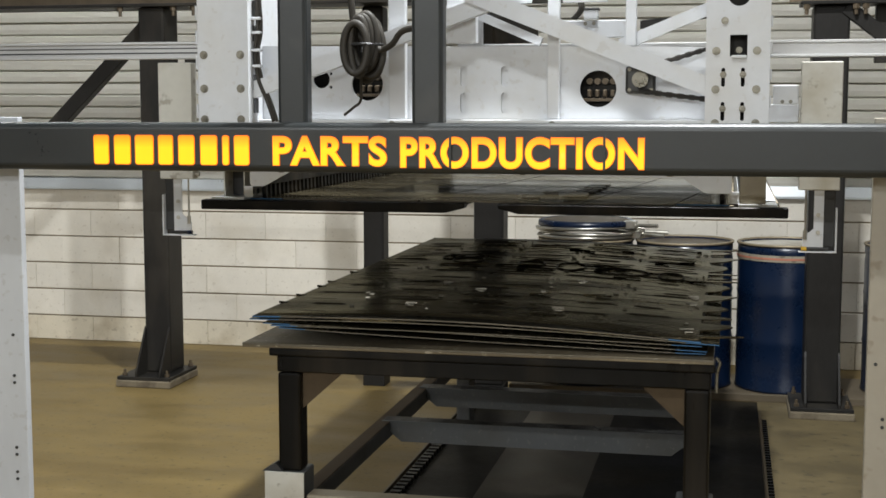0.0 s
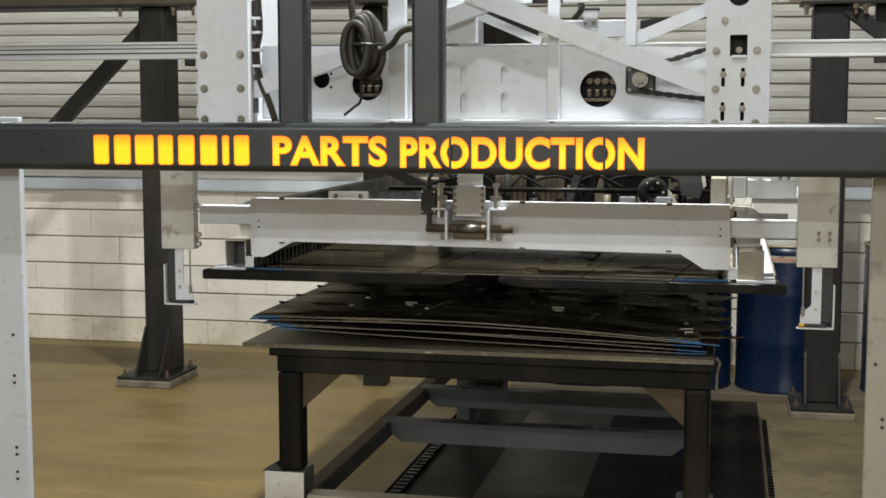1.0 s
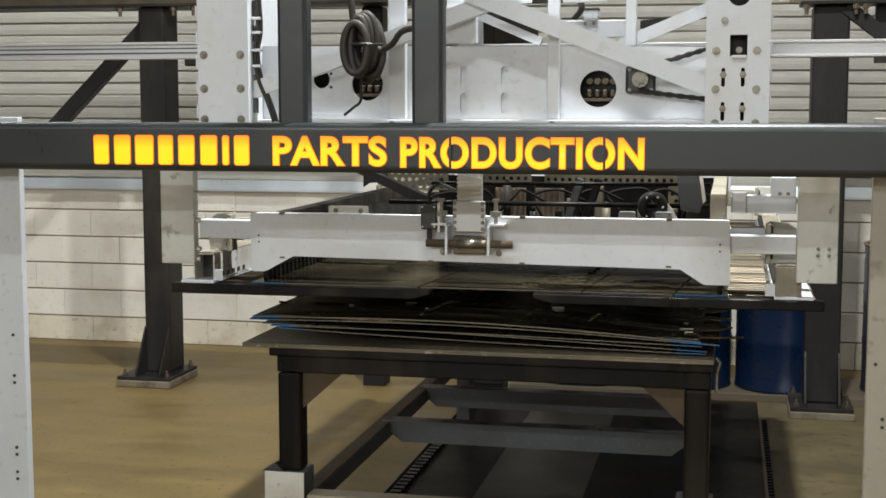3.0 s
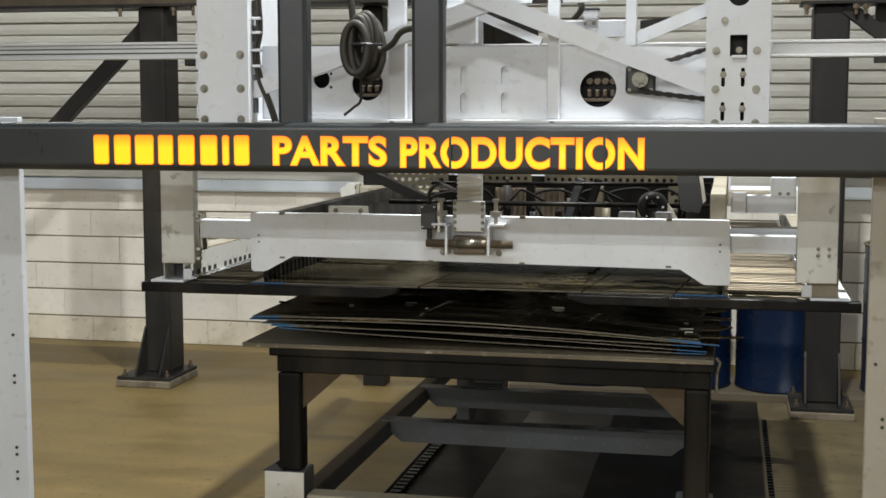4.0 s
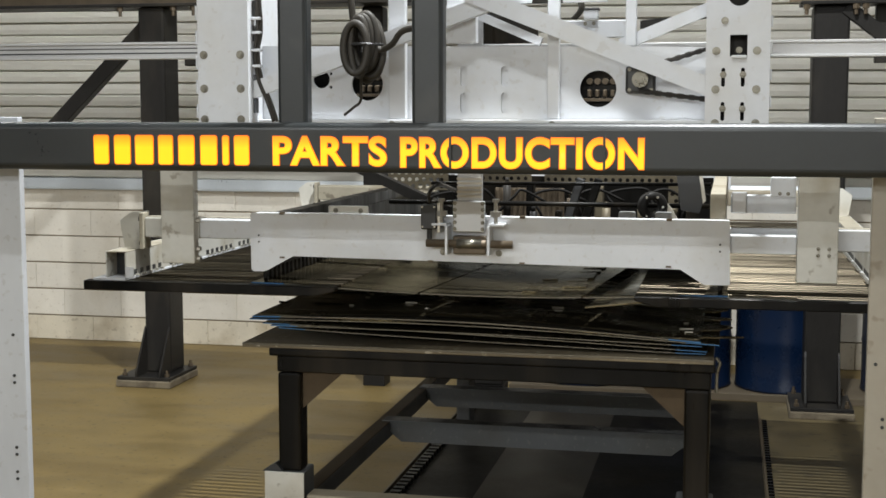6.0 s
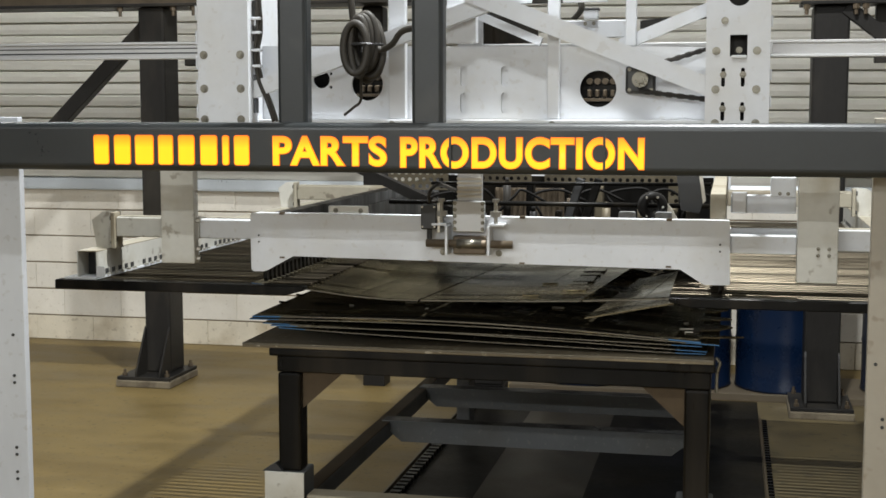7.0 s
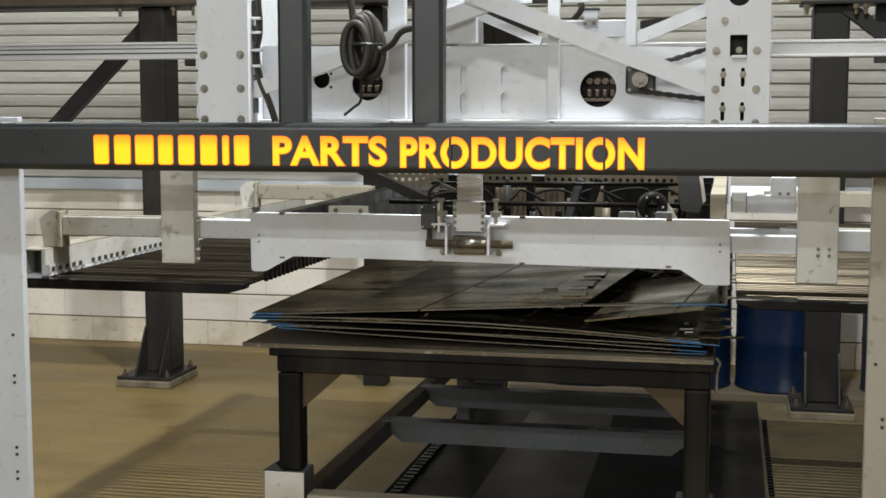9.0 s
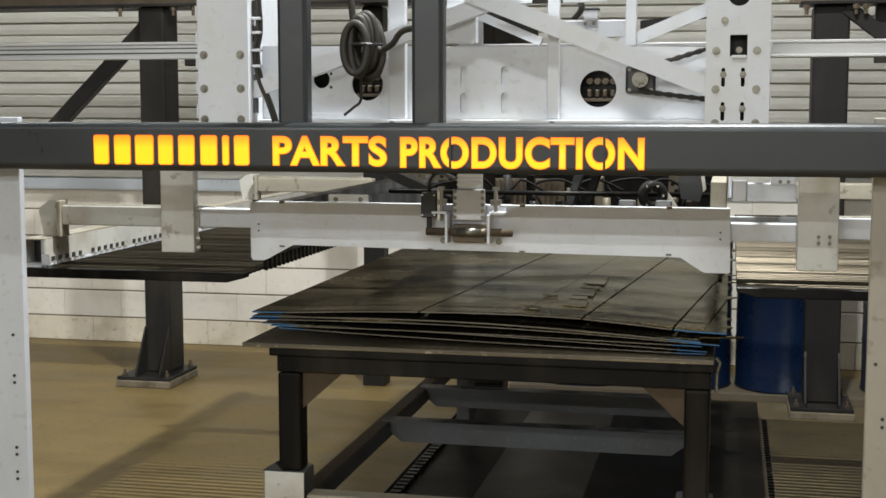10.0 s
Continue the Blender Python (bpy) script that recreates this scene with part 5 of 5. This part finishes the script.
def build_sheet():
    s = thing("cut_sheet", (MID, 5.25, 1.171), "thin dark cut steel sheet lowered from the rakes onto the pile", "steel sheet")
    rnd = random.Random(31)
    pieces = []
    wide = {-0.925: 0.004, -0.425: 0.003, -0.155: 0.003, -1.36: 0.0012, -0.62: 0.0012}
    for i in range(len(STRIPS) - 1):
        u0, u1 = STRIPS[i], STRIPS[i + 1]
        g0, g1 = wide.get(u0, 0.0), wide.get(u1, 0.0)
        for ya, yb in ((Y0, YR), (YR, Y1), (Y1, Y2)):
            gy = 0.0022 if -1.4 < u0 < -0.3 else 0.0
            a, b = ya + (gy if ya == Y1 else 0), yb - (gy if yb == Y1 else 0)
            ka, kb = SKEW * (a - Y0), SKEW * (b - Y0)
            pts = clipped([(u0 + ka + g0, a), (u1 + ka - g1, a), (u1 + kb - g1, b), (u0 + kb + g0, b)], -1.467, 0.0)
            if len(pts) < 3:
                continue
            c = Vector((sum(q[0] for q in pts) / len(pts), sum(q[1] for q in pts) / len(pts), 1.1732))
            bm = prism(pts, "z", 1.1708, 1.1748)
            for f in bm.faces:
                f.normal_update()
                if f.normal.y < -0.5 and f.calc_center_median().y < 3.94:
                    f.material_index = 2 if (f.calc_center_median().x < -1.36 or f.calc_center_median().x > -0.12) else 1
            bmesh.ops.translate(bm, vec=-c, verts=bm.verts)
            me = bpy.data.meshes.new("cut_part")
            bm.to_mesh(me)
            bm.free()
            for m in (SHEET, EDGE, BLUEEDGE):
                me.materials.append(m)
            ob = new("cut_part", me)
            ob.parent = s
            ob.location = c - s.location
            pieces.append((ob, u0, u1, ya == YR and -0.43 < u0 < -0.08, 0.0))
    # small cut-outs lying on the sheet
    for x, y, w, d in ((-0.51, 4.13, 0.075, 0.13), (-0.508, 4.28, 0.06, 0.07), (-0.505, 4.37, 0.07, 0.15), (-0.50, 4.55, 0.07, 0.06), (-0.50, 4.66, 0.075, 0.25), (-0.62, 4.02, 0.05, 0.06), (-0.60, 4.33, 0.05, 0.05)):
        c = Vector((x + w / 2, y + d / 2, 1.1785))
        bm = prism([(x, y), (x + w, y), (x + w * 0.95, y + d), (x + w * 0.1, y + d)], "z", 1.177, 1.180)
        ob = part("scrap", bm, SHEET, s)
        for v in ob.data.vertices:
            v.co -= c - s.location
        ob.location = c - s.location
        pieces.append((ob, -0.52, -0.425, False, rnd.uniform(-0.25, 0.25)))
    return s, pieces


# ---- what moves ----
def lift_at(t):
    """Height of the lift frame over its lowered place."""
    k = 0.265 / 152
    rows = ((0, 152), (0.25, 127), (0.5, 97), (0.75, 62), (0.9, 40), (1.0, 26), (1.1, 18.5), (1.2, 13), (1.4, 6), (1.6, 2), (1.9, 0), (9.5, 0), (9.6, 1), (9.7, 3.5), (9.8, 8), (9.9, 13.5), (10, 20))
    for (a, p), (b, q) in zip(rows, rows[1:]):
        if t <= b:
            return k * (p + (q - p) * (t - a) / (b - a))
    return k * 20


def spread_at(t):
    """How far each rake has gone out."""
    return 0.70 * min(1.0, max(0.0, (t - 1.92) / 7.0))


def motions():
    times = [0, 0.25, 0.5, 0.75, 0.9, 1.0, 1.1, 1.2, 1.4, 1.6, 1.8, 1.9, 2.0, 2.5, 4, 5.5, 7, 8.5, 8.8, 8.9, 9.0, 9.2, 9.5, 9.6, 9.7, 9.8, 9.9, 10]
    base = lift.location.copy()
    walk(lift, [(t, pose(base.x, base.y, base.z + lift_at(t))) for t in times])
    for rake, side in ((rake_l, -1), (rake_r, 1)):
        b = rake.location.copy()
        walk(rake, [(t, pose(b.x + side * spread_at(t), b.y, b.z + lift_at(t))) for t in times])
    for fl in feelers:
        b = fl.location.copy()
        rows = ((0, 0), (1.2, 0), (1.25, 0.02), (1.4, 0.13), (1.5, 0.18), (1.6, 0.19), (10, 0.19))
        walk(fl, [(t, pose(b.x, b.y, b.z + u)) for t, u in rows])
    b = sheet.location.copy()
    down = [t for t in times if t <= 2.0] + [10]
    walk(sheet, [(t, pose(b.x, b.y, b.z + (lift_at(t) if t < 5 else 0))) for t in down])
    # drop at each of the five cut lines, by time
    drops = (
        (0, 0, 0, 0, 0, 0), (5.0, 0, 0, 0, 0, 0), (5.6, 0, 0.006, 0.011, 0.008, 0), (6.3, 0, 0.024, 0.029, 0.023, 0.003), (6.8, 0.002, 0.036, 0.035, 0.027, 0.007),
        (7.5, 0.004, 0.045, 0.037, 0.028, 0.010), (8.2, 0.010, 0.050, 0.040, 0.030, 0.010), (8.3, 0.045, 0.060, 0.045, 0.032, 0.012), (8.4, 0.090, 0.074, 0.053, 0.033, 0.015),
        (8.5, 0.098, 0.077, 0.054, 0.033, 0.016), (9.0, 0.098, 0.079, 0.058, 0.042, 0.026), (9.1, 0.096, 0.080, 0.074, 0.080, 0.106), (9.2, 0.094, 0.080, 0.075, 0.082, 0.112), (10, 0.094, 0.080, 0.075, 0.082, 0.112))
    flap = ((0, 0, 0), (5.0, 0, 0), (5.5, 0.012, 0.0), (5.7, 0.022, 0.0), (6.2, 0.070, 0.0), (6.8, 0.084, -0.001), (7.5, 0.087, -0.002), (8.2, 0.089, 0.004), (8.5, 0.092, 0.030), (9.0, 0.093, 0.036), (9.1, 0.084, 0.106), (9.2, 0.082, 0.112), (10, 0.082, 0.112))
    def sag(row, u):
        """Smooth fall between the knots."""
        v = row[1:]
        if u <= KNOTS[0]:
            return v[0]
        for k in range(4):
            if u <= KNOTS[k + 1]:
                h = KNOTS[k + 1] - KNOTS[k]
                def grade(q):
                    return 0.0 if q in (0, 4) else (v[q + 1] - v[q - 1]) / (KNOTS[q + 1] - KNOTS[q - 1])
                w = (u - KNOTS[k]) / h
                return (2 * w ** 3 - 3 * w ** 2 + 1) * v[k] + (w ** 3 - 2 * w ** 2 + w) * h * grade(k) + (3 * w ** 2 - 2 * w ** 3) * v[k + 1] + (w ** 3 - w ** 2) * h * grade(k + 1)
        return v[4]
    axis = Vector((SKEW, 1, 0)).normalized()
    for ob, u0, u1, hangs, tilt in panels:
        b = ob.location.copy()
        pivot = Vector(((u0 + u1) / 2 - MID, Y0 - 5.25, 0))
        rows = []
        for row in (flap if hangs else drops):
            if hangs:
                p, q = (row[1] + (row[2] - row[1]) * (u + 0.425) / 0.425 for u in (u0, u1))
            else:
                p, q = sag(row, u0), sag(row, u1)
            d, a = (p + q) / 2, math.atan2(q - p, u1 - u0)
            g = min(1.0, d / 0.05)
            m = Matrix.Translation(pivot - Vector((0, 0, d))) @ Matrix.Rotation(a, 4, axis) @ Matrix.Translation(b - pivot) @ pose(0, 0, 0, tilt * g, tilt * g, 0)
            rows.append((row[0], m))
        walk(ob, rows)


wall_north = build_hall()
build_columns()
build_far_bracing()
build_drums()
build_table()
build_pile()
build_posts()
build_sign()
build_portal()
build_cable_coil()
lift = build_lift()
feelers = [build_feeler(-1.689, 1.234, 1, lift), build_feeler(0.246, 1.223, -1, lift)]
rake_l, rake_r = build_rake(-1), build_rake(1)
sheet, panels = build_sheet()
lay_blocks(wall_north)
motions()
